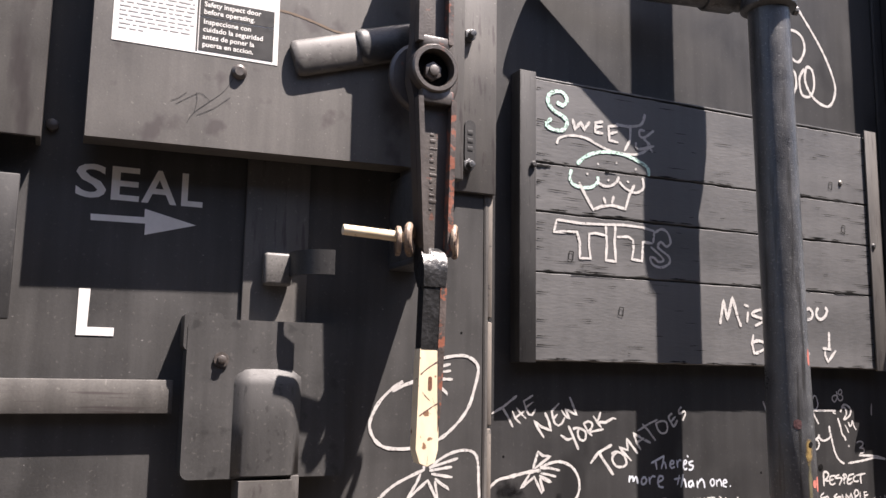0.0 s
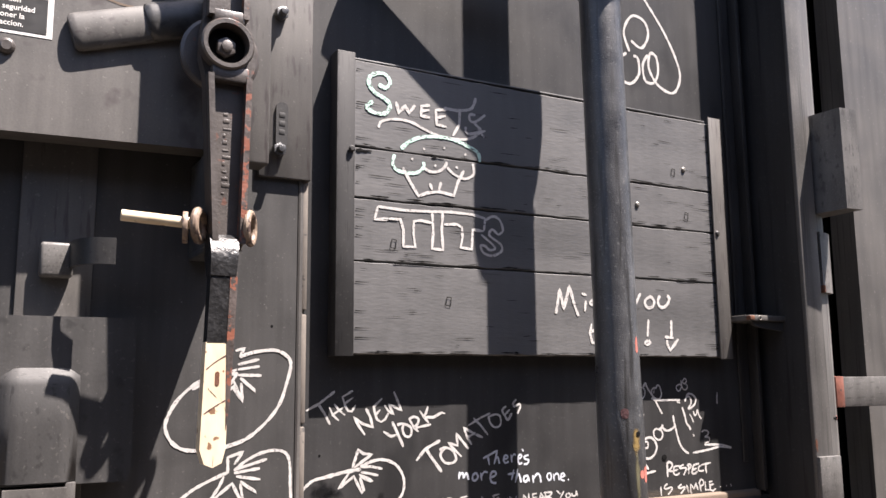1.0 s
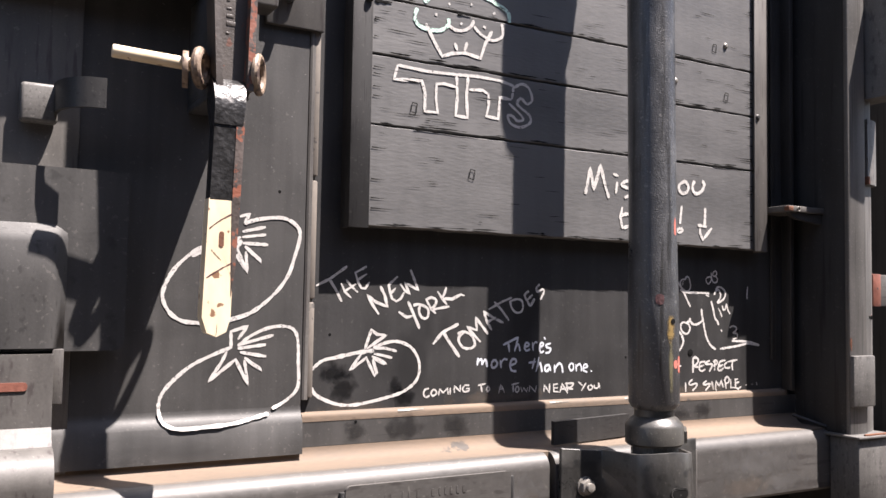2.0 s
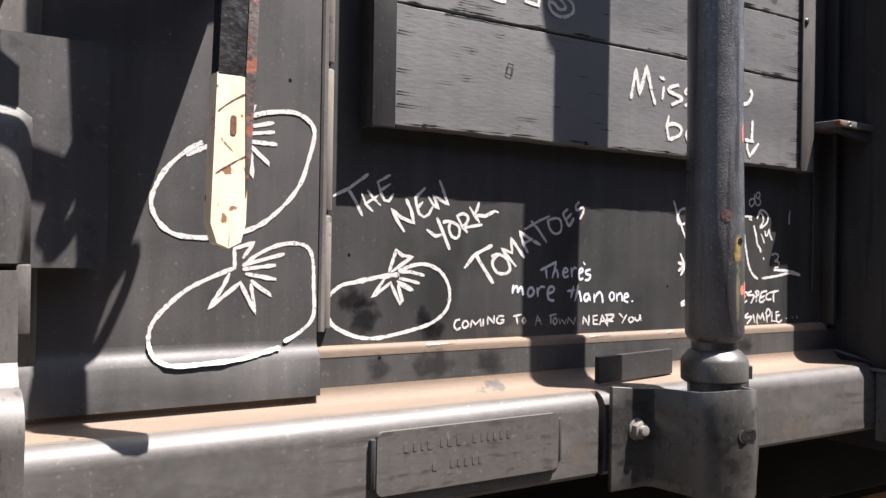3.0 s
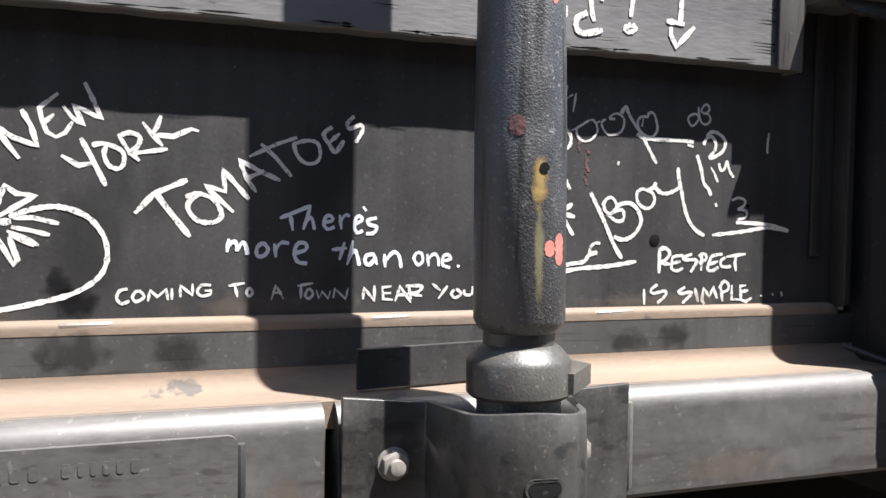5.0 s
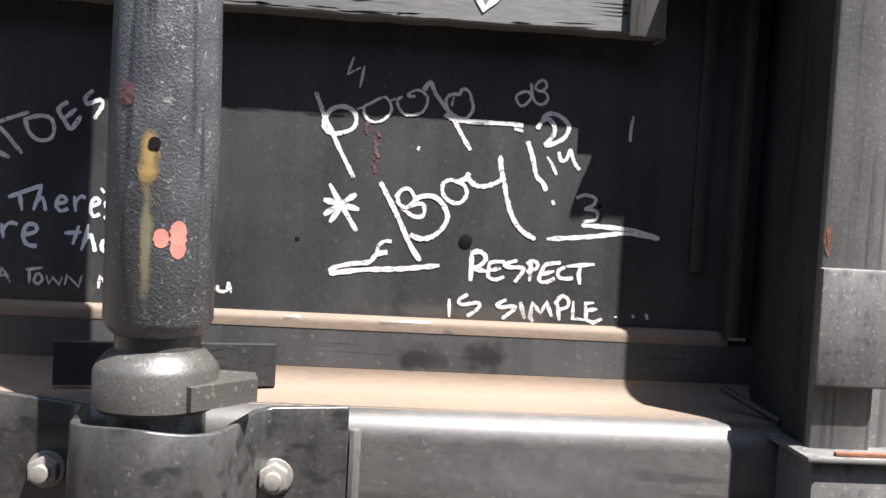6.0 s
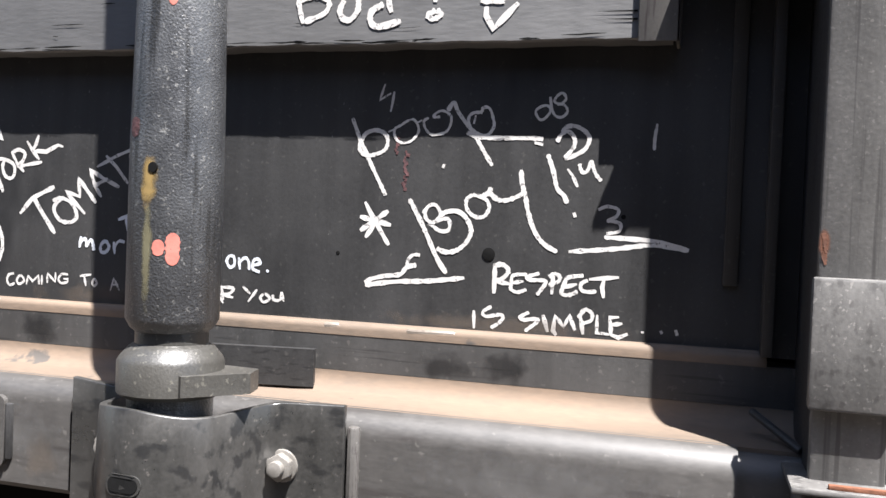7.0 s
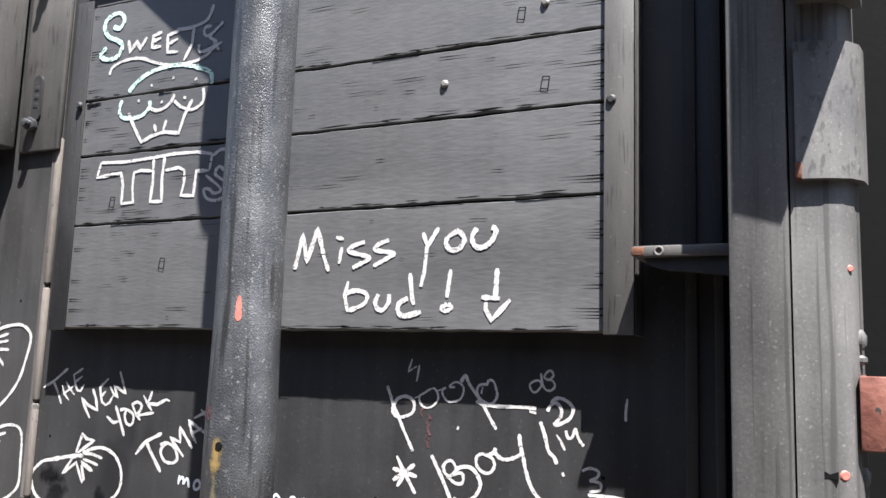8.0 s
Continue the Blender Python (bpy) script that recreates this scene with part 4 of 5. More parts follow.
def build_wall_writing():
    w = chalk("white chalk lettering of a tomato slogan on steel")
    drawing(w, "letter", "0.861,1.481 0.887,1.494 0.919,1.517|0.885,1.494 0.899,1.474 0.910,1.454", 0.0062, flat_wall)
    drawing(w, "letter", "0.908,1.487 0.916,1.471 0.928,1.461|0.918,1.493 0.928,1.481 0.941,1.471|0.913,1.471 0.937,1.486", 0.005, flat_wall)
    drawing(w, "letter", "0.957,1.518 0.935,1.506 0.941,1.489 0.947,1.479 0.955,1.478 0.963,1.490|0.938,1.492 0.958,1.505", 0.005, flat_wall)
    drawing(w, "letter", "0.983,1.432 0.971,1.448 0.960,1.466 0.977,1.454 1.000,1.446 0.994,1.467 0.985,1.483", 0.0066, flat_wall)
    drawing(w, "letter", "1.020,1.502 1.002,1.486 1.004,1.475 1.009,1.461 1.018,1.456 1.027,1.461 1.034,1.473|1.004,1.468 1.016,1.480", 0.0056, flat_wall)
    drawing(w, "letter", "1.025,1.489 1.034,1.477 1.045,1.470 1.035,1.491 1.063,1.477 1.056,1.493 1.046,1.515", 0.0058, flat_wall)
    drawing(w, "letter", "1.023,1.437 1.040,1.427 1.054,1.430|1.042,1.456 1.052,1.437 1.067,1.406", 0.0072, flat_wall)
    drawing(w, "letter", "~1.053,1.449 1.066,1.451 1.083,1.444 1.085,1.432 1.080,1.425 1.070,1.428 1.065,1.440 1.068,1.450", 0.006, flat_wall)
    drawing(w, "letter", "~1.079,1.459 1.090,1.464 1.101,1.460 1.099,1.450 1.089,1.441|1.089,1.441 1.130,1.448|1.080,1.460 1.090,1.444 1.101,1.434", 0.006, flat_wall)
    drawing(w, "letter", "1.104,1.476 1.114,1.463 1.125,1.451|1.123,1.484 1.119,1.472 1.114,1.463 1.136,1.462 1.155,1.471 1.163,1.469", 0.0062, flat_wall)
    drawing(w, "letter", "1.096,1.377 1.116,1.399 1.151,1.415|1.116,1.402 1.132,1.380 1.154,1.352", 0.008, flat_wall)
    drawing(w, "letter", "~1.149,1.396 1.162,1.400 1.179,1.394 1.188,1.378 1.181,1.369 1.165,1.369 1.154,1.378 1.152,1.389 1.162,1.399", 0.0064, flat_wall)
    drawing(w, "letter", "1.201,1.380 1.179,1.400 1.170,1.409 1.192,1.403 1.189,1.428 1.202,1.413 1.218,1.395", 0.0064, flat_wall)
    drawing(w, "letter", "1.226,1.403 1.215,1.419 1.207,1.439 1.228,1.428 1.253,1.417|1.213,1.417 1.235,1.428", 0.0062, flat_wall)
    drawing(w, "letter", "1.218,1.443 1.248,1.458 1.272,1.467|1.231,1.458 1.248,1.443 1.266,1.422", 0.0058, flat_wall)
    drawing(w, "letter", "~1.268,1.461 1.272,1.447 1.282,1.438 1.294,1.439 1.299,1.448 1.296,1.461 1.284,1.464 1.267,1.459", 0.0052, flat_wall)
    drawing(w, "letter", "~1.313,1.481 1.303,1.472 1.310,1.460 1.317,1.452 1.327,1.466|1.310,1.463 1.322,1.474", 0.0058, flat_wall)
    drawing(w, "letter", "~1.339,1.495 1.331,1.486 1.334,1.480 1.347,1.485 1.349,1.478 1.341,1.464", 0.0054, flat_wall)
    v = chalk("small white hand lettering below the slogan")
    drawing(v, "letter", "1.253,1.374 1.289,1.389|1.265,1.378 1.268,1.360", 0.0056, flat_wall, MARKER)
    drawing(v, "letter", "1.288,1.387 1.280,1.361|~1.283,1.370 1.288,1.375 1.291,1.371 1.293,1.361", 0.005, flat_wall, MARKER)
    drawing(v, "letter", "~1.305,1.370 1.314,1.372 1.313,1.377 1.307,1.377 1.304,1.368 1.309,1.362 1.317,1.365", 0.0048, flat_wall, MARKER)
    drawing(v, "letter", "1.323,1.379 1.325,1.362|~1.324,1.372 1.330,1.379 1.335,1.377", 0.0048, flat_wall, MARKER)
    drawing(v, "letter", "~1.342,1.369 1.350,1.373 1.347,1.378 1.342,1.374 1.341,1.363 1.345,1.358 1.351,1.361", 0.0048, flat_wall, MARKER)
    drawing(v, "mark", "1.351,1.389 1.355,1.384", 0.0052, flat_wall, MARKER)
    drawing(v, "letter", "~1.368,1.376 1.357,1.373 1.359,1.368 1.368,1.365 1.364,1.358 1.355,1.357", 0.0052, flat_wall, MARKER)
    drawing(v, "letter", "1.196,1.350 1.194,1.335|~1.196,1.343 1.202,1.347 1.205,1.342 1.205,1.336|~1.205,1.339 1.212,1.346 1.215,1.341 1.217,1.332", 0.0056, flat_wall, MARKER)
    drawing(v, "letter", "~1.232,1.345 1.227,1.339 1.228,1.331 1.235,1.331 1.240,1.338 1.235,1.345 1.231,1.344", 0.0054, flat_wall, MARKER)
    drawing(v, "letter", "1.247,1.345 1.249,1.329|~1.248,1.338 1.255,1.346 1.264,1.345", 0.0052, flat_wall, MARKER)
    drawing(v, "letter", "~1.271,1.334 1.283,1.338 1.283,1.345 1.274,1.345 1.270,1.334 1.274,1.324 1.285,1.322", 0.0054, flat_wall, MARKER)
    drawing(v, "letter", "1.314,1.338 1.332,1.340|1.329,1.347 1.326,1.336 1.323,1.326", 0.0054, flat_wall, MARKER)
    drawing(v, "letter", "1.339,1.349 1.336,1.331 1.332,1.320|~1.334,1.329 1.341,1.337 1.345,1.329 1.347,1.319", 0.0056, flat_wall, MARKER)
    drawing(v, "letter", "~1.365,1.333 1.356,1.331 1.354,1.324 1.359,1.320 1.365,1.326|1.364,1.334 1.369,1.320", 0.0054, flat_wall, MARKER)
    drawing(v, "letter", "1.378,1.333 1.379,1.317|~1.380,1.326 1.389,1.335 1.396,1.331 1.399,1.316", 0.0054, flat_wall, MARKER)
    drawing(v, "letter", "~1.419,1.335 1.415,1.328 1.420,1.320 1.426,1.324 1.425,1.333 1.419,1.335", 0.0046, flat_wall, MARKER)
    drawing(v, "letter", "1.432,1.333 1.434,1.318|~1.434,1.328 1.441,1.333 1.446,1.328 1.447,1.318", 0.0046, flat_wall, MARKER)
    drawing(v, "letter", "~1.451,1.324 1.462,1.327 1.459,1.332 1.453,1.330 1.452,1.320 1.462,1.316", 0.0048, flat_wall, MARKER)
    drawing(v, "dot", "1.471,1.319 1.474,1.317", 0.0058, flat_wall, MARKER)
    drawing(v, "letter", "~1.089,1.295 1.081,1.293 1.078,1.285 1.083,1.279 1.091,1.282", 0.004, flat_wall)
    drawing(v, "letter", "~1.098,1.293 1.094,1.286 1.098,1.281 1.106,1.286 1.102,1.292 1.097,1.292", 0.004, flat_wall)
    drawing(v, "letter", "1.110,1.281 1.112,1.293 1.120,1.286 1.129,1.294 1.131,1.282", 0.004, flat_wall)
    drawing(v, "letter", "1.135,1.295 1.135,1.282", 0.004, flat_wall)
    drawing(v, "letter", "1.144,1.285 1.144,1.298 1.157,1.287 1.157,1.300", 0.004, flat_wall)
    drawing(v, "letter", "~1.177,1.298 1.167,1.298 1.162,1.291 1.167,1.286 1.177,1.288|1.177,1.288 1.177,1.292 1.170,1.292", 0.0038, flat_wall)
    drawing(v, "letter", "1.196,1.297 1.214,1.300|1.203,1.297 1.206,1.284", 0.0042, flat_wall)
    drawing(v, "letter", "~1.218,1.294 1.216,1.289 1.219,1.285 1.223,1.289 1.220,1.294 1.217,1.293", 0.0038, flat_wall)
    drawing(v, "letter", "1.244,1.280 1.249,1.297 1.258,1.281|1.246,1.288 1.256,1.289", 0.004, flat_wall)
    drawing(v, "letter", "1.274,1.296 1.292,1.299|1.278,1.296 1.278,1.281", 0.004, flat_wall)
    drawing(v, "letter", "~1.286,1.292 1.283,1.285 1.287,1.281 1.292,1.286 1.289,1.292 1.285,1.291", 0.0038, flat_wall)
    drawing(v, "letter", "1.296,1.291 1.299,1.281 1.303,1.289 1.310,1.281 1.313,1.290", 0.0038, flat_wall)
    drawing(v, "letter", "1.316,1.281 1.318,1.292 1.331,1.280 1.334,1.293", 0.0038, flat_wall)
    drawing(v, "letter", "1.352,1.279 1.353,1.293 1.366,1.277 1.366,1.296", 0.0042, flat_wall)
    drawing(v, "letter", "1.387,1.294 1.376,1.293 1.377,1.279 1.389,1.278|1.376,1.286 1.387,1.286", 0.0044, flat_wall)
    drawing(v, "letter", "1.392,1.276 1.398,1.294 1.412,1.274|1.395,1.283 1.409,1.285", 0.0048, flat_wall)
    drawing(v, "letter", "1.409,1.294 1.412,1.278|~1.405,1.294 1.425,1.294 1.421,1.287 1.410,1.285|1.410,1.285 1.426,1.282", 0.005, flat_wall)
    drawing(v, "letter", "1.439,1.297 1.450,1.288|1.459,1.294 1.447,1.278", 0.0044, flat_wall)
    drawing(v, "letter", "~1.468,1.289 1.464,1.284 1.469,1.279 1.477,1.284 1.470,1.290", 0.0042, flat_wall)
    drawing(v, "letter", "~1.481,1.289 1.482,1.283 1.491,1.283 1.493,1.293|1.493,1.293 1.496,1.281", 0.0044, flat_wall)
    r = chalk("white hand lettering about respect on black steel")
    drawing(r, "letter", "1.762,1.338 1.762,1.307|~1.760,1.338 1.770,1.341 1.778,1.335 1.774,1.327 1.764,1.321|1.764,1.321 1.780,1.319", 0.0066, flat_wall)
    drawing(r, "letter", "~1.800,1.331 1.784,1.329 1.782,1.320 1.782,1.313 1.790,1.310 1.800,1.314|1.782,1.320 1.796,1.323", 0.005, flat_wall)
    drawing(r, "letter", "~1.814,1.333 1.800,1.328 1.804,1.325 1.820,1.325 1.821,1.321 1.812,1.308", 0.0052, flat_wall)
    drawing(r, "letter", "1.830,1.333 1.829,1.310|~1.825,1.329 1.831,1.333 1.837,1.331 1.836,1.325 1.825,1.320", 0.0056, flat_wall)
    drawing(r, "letter", "~1.864,1.333 1.847,1.330 1.843,1.323 1.840,1.312 1.848,1.310 1.858,1.315|1.841,1.318 1.857,1.323", 0.0056, flat_wall)
    drawing(r, "letter", "~1.869,1.328 1.862,1.324 1.862,1.317 1.869,1.315 1.879,1.316", 0.005, flat_wall)
    drawing(r, "letter", "1.870,1.329 1.885,1.331 1.903,1.333|1.887,1.331 1.885,1.321 1.887,1.309", 0.006, flat_wall)
    drawing(r, "letter", "1.739,1.286 1.740,1.265", 0.0046, flat_wall)
    drawing(r, "letter", "~1.760,1.292 1.750,1.285 1.754,1.280 1.770,1.283 1.774,1.280 1.770,1.274 1.760,1.267", 0.0048, flat_wall)
    drawing(r, "letter", "~1.804,1.288 1.794,1.282 1.798,1.279 1.812,1.281 1.814,1.278 1.800,1.266", 0.005, flat_wall)
    drawing(r, "letter", "1.820,1.286 1.826,1.267", 0.006, flat_wall)
    drawing(r, "letter", "1.836,1.264 1.832,1.269 1.834,1.286 1.844,1.274 1.850,1.287 1.857,1.271", 0.0058, flat_wall)
    drawing(r, "letter", "1.866,1.267 1.862,1.289|~1.860,1.285 1.867,1.295 1.875,1.291 1.874,1.283 1.863,1.279", 0.0054, flat_wall)
    drawing(r, "letter", "1.881,1.290 1.881,1.270 1.895,1.269", 0.0052, flat_wall)
    drawing(r, "letter", "1.905,1.289 1.895,1.288 1.897,1.269 1.905,1.266 1.915,1.271|1.897,1.280 1.909,1.282", 0.0056, flat_wall)
    drawing(r, "dot", "1.931,1.275 1.931,1.273", 0.0062, flat_wall)
    drawing(r, "dot", "1.950,1.277 1.952,1.274", 0.0055, flat_wall)
    drawing(r, "dot", "1.966,1.279 1.968,1.273", 0.006, flat_wall)
    p = chalk("large white looping chalk scrawl on black steel")
    drawing(p, "stroke", "1.619,1.549 1.613,1.530 1.627,1.538|1.631,1.540 1.629,1.526 1.627,1.516", 0.004, flat_wall)
    drawing(p, "letter", "~1.579,1.508 1.590,1.482 1.598,1.467 1.608,1.447 1.618,1.429 1.625,1.416|~1.592,1.482 1.597,1.490 1.609,1.494 1.621,1.490 1.625,1.481 1.622,1.471 1.610,1.465 1.598,1.464 1.590,1.470 1.590,1.480", 0.0058, flat_wall)
    drawing(p, "letter", "1.625,1.492 1.633,1.495|~1.633,1.496 1.633,1.489 1.637,1.482 1.645,1.479 1.655,1.482 1.663,1.492 1.661,1.502 1.655,1.507 1.647,1.504 1.641,1.500 1.633,1.496|1.661,1.503 1.667,1.506", 0.0036, flat_wall)
    drawing(p, "letter", "~1.675,1.509 1.669,1.504 1.673,1.494 1.681,1.489 1.696,1.492 1.702,1.501 1.702,1.511 1.693,1.517 1.685,1.515 1.681,1.510 1.689,1.510", 0.0036, flat_wall)
    drawing(p, "letter", "~1.698,1.517 1.705,1.527 1.710,1.517 1.719,1.505 1.731,1.490 1.738,1.479 1.746,1.466 1.754,1.454", 0.0056, flat_wall)
    drawing(p, "letter", "~1.740,1.515 1.730,1.515 1.724,1.510 1.725,1.500 1.733,1.492 1.746,1.489 1.754,1.499 1.752,1.511 1.748,1.520 1.741,1.521 1.739,1.516|1.732,1.512 1.730,1.502", 0.0042, flat_wall)
    drawing(p, "stroke", "~1.722,1.492 1.736,1.487 1.756,1.486 1.776,1.486 1.800,1.486 1.812,1.485|1.802,1.481 1.812,1.479", 0.0062, flat_wall)
    drawing(p, "dot", "1.694,1.453 1.697,1.452", 0.009, flat_wall)
    drawing(p, "ring", "~1.810,1.523 1.802,1.517 1.806,1.508 1.812,1.508 1.819,1.517 1.815,1.523 1.808,1.522", 0.0036, flat_wall)
    drawing(p, "ring", "~1.818,1.533 1.820,1.521 1.824,1.512 1.832,1.510 1.838,1.516 1.835,1.523 1.827,1.525 1.823,1.528 1.826,1.534 1.832,1.537 1.836,1.531 1.832,1.526 1.826,1.524", 0.0036, flat_wall)
    drawing(p, "letter", "~1.828,1.482 1.832,1.490 1.839,1.494 1.845,1.490 1.848,1.483 1.846,1.475 1.837,1.464|~1.833,1.493 1.838,1.499 1.848,1.500 1.859,1.494 1.864,1.486 1.860,1.475 1.850,1.468 1.837,1.463", 0.0056, flat_wall)
    drawing(p, "letter", "1.841,1.452 1.847,1.444 1.853,1.432|~1.854,1.458 1.857,1.449 1.863,1.450 1.867,1.462|~1.867,1.462 1.872,1.448 1.879,1.439", 0.005, flat_wall)
    drawing(p, "stroke", "~1.818,1.468 1.825,1.449 1.830,1.430 1.838,1.422 1.842,1.413", 0.006, flat_wall)
    drawing(p, "dot", "1.850,1.403 1.852,1.398", 0.0066, flat_wall)
    drawing(p, "tick", "~1.937,1.503 1.935,1.486 1.935,1.474", 0.004, flat_wall)
    drawing(p, "letter", "~1.877,1.407 1.887,1.411 1.899,1.408 1.897,1.400 1.887,1.395|~1.887,1.395 1.901,1.393 1.901,1.384 1.887,1.381", 0.0044, flat_wall)
    drawing(p, "underline", "~1.846,1.359 1.895,1.364 1.938,1.370 1.976,1.366|~1.885,1.377 1.913,1.376 1.943,1.374 1.976,1.366", 0.0062, flat_wall)
    drawing(p, "asterisk", "1.599,1.408 1.607,1.394 1.631,1.357|1.593,1.390 1.633,1.381|1.594,1.373 1.629,1.398|1.601,1.365 1.613,1.383", 0.0074, flat_wall)
    drawing(p, "letter", "~1.655,1.413 1.669,1.389 1.679,1.370 1.692,1.344 1.704,1.327|~1.693,1.394 1.701,1.399 1.715,1.400 1.726,1.392 1.732,1.378 1.727,1.365 1.716,1.355 1.703,1.352 1.691,1.356", 0.0066, flat_wall)
    drawing(p, "loop", "~1.673,1.396 1.679,1.405 1.687,1.407 1.693,1.400 1.693,1.393 1.685,1.386 1.677,1.390 1.675,1.398|~1.679,1.384 1.693,1.389 1.703,1.391 1.706,1.384 1.703,1.377 1.693,1.377 1.683,1.384", 0.0052, flat_wall)
    drawing(p, "letter", "~1.732,1.420 1.725,1.414 1.726,1.403 1.735,1.395 1.746,1.395 1.752,1.404 1.750,1.413 1.742,1.418 1.732,1.420", 0.0054, flat_wall)
    drawing(p, "letter", "~1.742,1.418 1.750,1.422 1.754,1.429|~1.752,1.423 1.762,1.415 1.774,1.415 1.788,1.421 1.792,1.426|~1.788,1.450 1.790,1.434 1.794,1.421 1.798,1.402 1.806,1.381 1.817,1.367 1.833,1.358", 0.0066, flat_wall)
    drawing(p, "underline", "~1.726,1.323 1.683,1.317 1.641,1.314 1.603,1.308|~1.603,1.310 1.609,1.315 1.627,1.320 1.647,1.323 1.655,1.332 1.667,1.335", 0.0068, flat_wall)
    drawing(p, "stroke", "~1.655,1.334 1.657,1.342 1.663,1.347 1.671,1.347", 0.0048, flat_wall)


def build_tomatoes():
    t1 = chalk("white chalk outline of a plump tomato")
    drawing(t1, "outline", "~0.665,1.543 0.643,1.529 0.619,1.506 0.604,1.480 0.599,1.458 0.609,1.435 0.629,1.420 0.658,1.416 0.684,1.417 0.714,1.423 0.748,1.436 0.783,1.465 0.806,1.496 0.817,1.528 0.826,1.564 0.820,1.583 0.795,1.595 0.755,1.591 0.728,1.582", 0.0076, left_sheet)
    drawing(t1, "stem", "0.643,1.524 0.665,1.535 0.691,1.544 0.723,1.559", 0.008, left_sheet)
    drawing(t1, "leaf_star", "0.725,1.553 0.704,1.520 0.691,1.504 0.721,1.531|0.725,1.553 0.666,1.536|0.720,1.593 0.737,1.599 0.728,1.582|0.725,1.568 0.765,1.578|0.725,1.559 0.766,1.565|0.726,1.549 0.770,1.548|0.730,1.544 0.759,1.520 0.734,1.540|0.718,1.538 0.735,1.501 0.732,1.535|0.717,1.528 0.734,1.503", 0.0066, left_sheet)
    t2 = chalk("white chalk outline of a tomato over the fold")
    drawing(t2, "outline", "~0.712,1.376 0.682,1.364 0.649,1.348 0.625,1.329 0.606,1.308 0.599,1.290 0.601,1.266 0.610,1.255 0.630,1.249 0.671,1.250 0.716,1.253 0.746,1.259 0.777,1.266", 0.007, left_sheet)
    drawing(t2, "outline", "~0.784,1.273 0.808,1.285 0.829,1.307 0.829,1.350 0.827,1.388 0.818,1.406 0.796,1.411 0.769,1.406 0.742,1.393 0.723,1.378", 0.0066, left_sheet)
    drawing(t2, "leaf_star", "0.712,1.374 0.711,1.402 0.739,1.411 0.723,1.389|0.723,1.380 0.751,1.387 0.784,1.396|0.723,1.374 0.771,1.380|0.727,1.368 0.772,1.360|0.735,1.359 0.765,1.338 0.738,1.355|0.705,1.369 0.697,1.352 0.677,1.322 0.720,1.356 0.742,1.314 0.735,1.355", 0.0066, left_sheet)
    t3 = chalk("white chalk outline of a wide tomato beside the seam")
    drawing(t3, "outline", "~0.915,1.356 0.899,1.355 0.878,1.351 0.862,1.340 0.852,1.328 0.854,1.311 0.864,1.293 0.885,1.281 0.909,1.273 0.936,1.271 0.967,1.275 1.003,1.282 1.035,1.291 1.059,1.307 1.068,1.326 1.066,1.349 1.053,1.369 1.036,1.379 1.017,1.383 0.996,1.380 0.973,1.372", 0.0068, flat_wall)
    drawing(t3, "stem", "0.896,1.355 0.939,1.363 0.975,1.367", 0.009, flat_wall)
    drawing(t3, "leaf_star", "0.957,1.370 0.969,1.404 0.980,1.396 0.998,1.394 0.960,1.370|0.975,1.371 0.996,1.371 1.021,1.365|0.975,1.361 0.992,1.358 1.012,1.353|0.971,1.357 0.987,1.350 1.001,1.342|0.950,1.361 0.929,1.333 0.960,1.354 0.977,1.322 0.981,1.327 0.973,1.351|0.973,1.354 0.997,1.342", 0.0066, flat_wall)


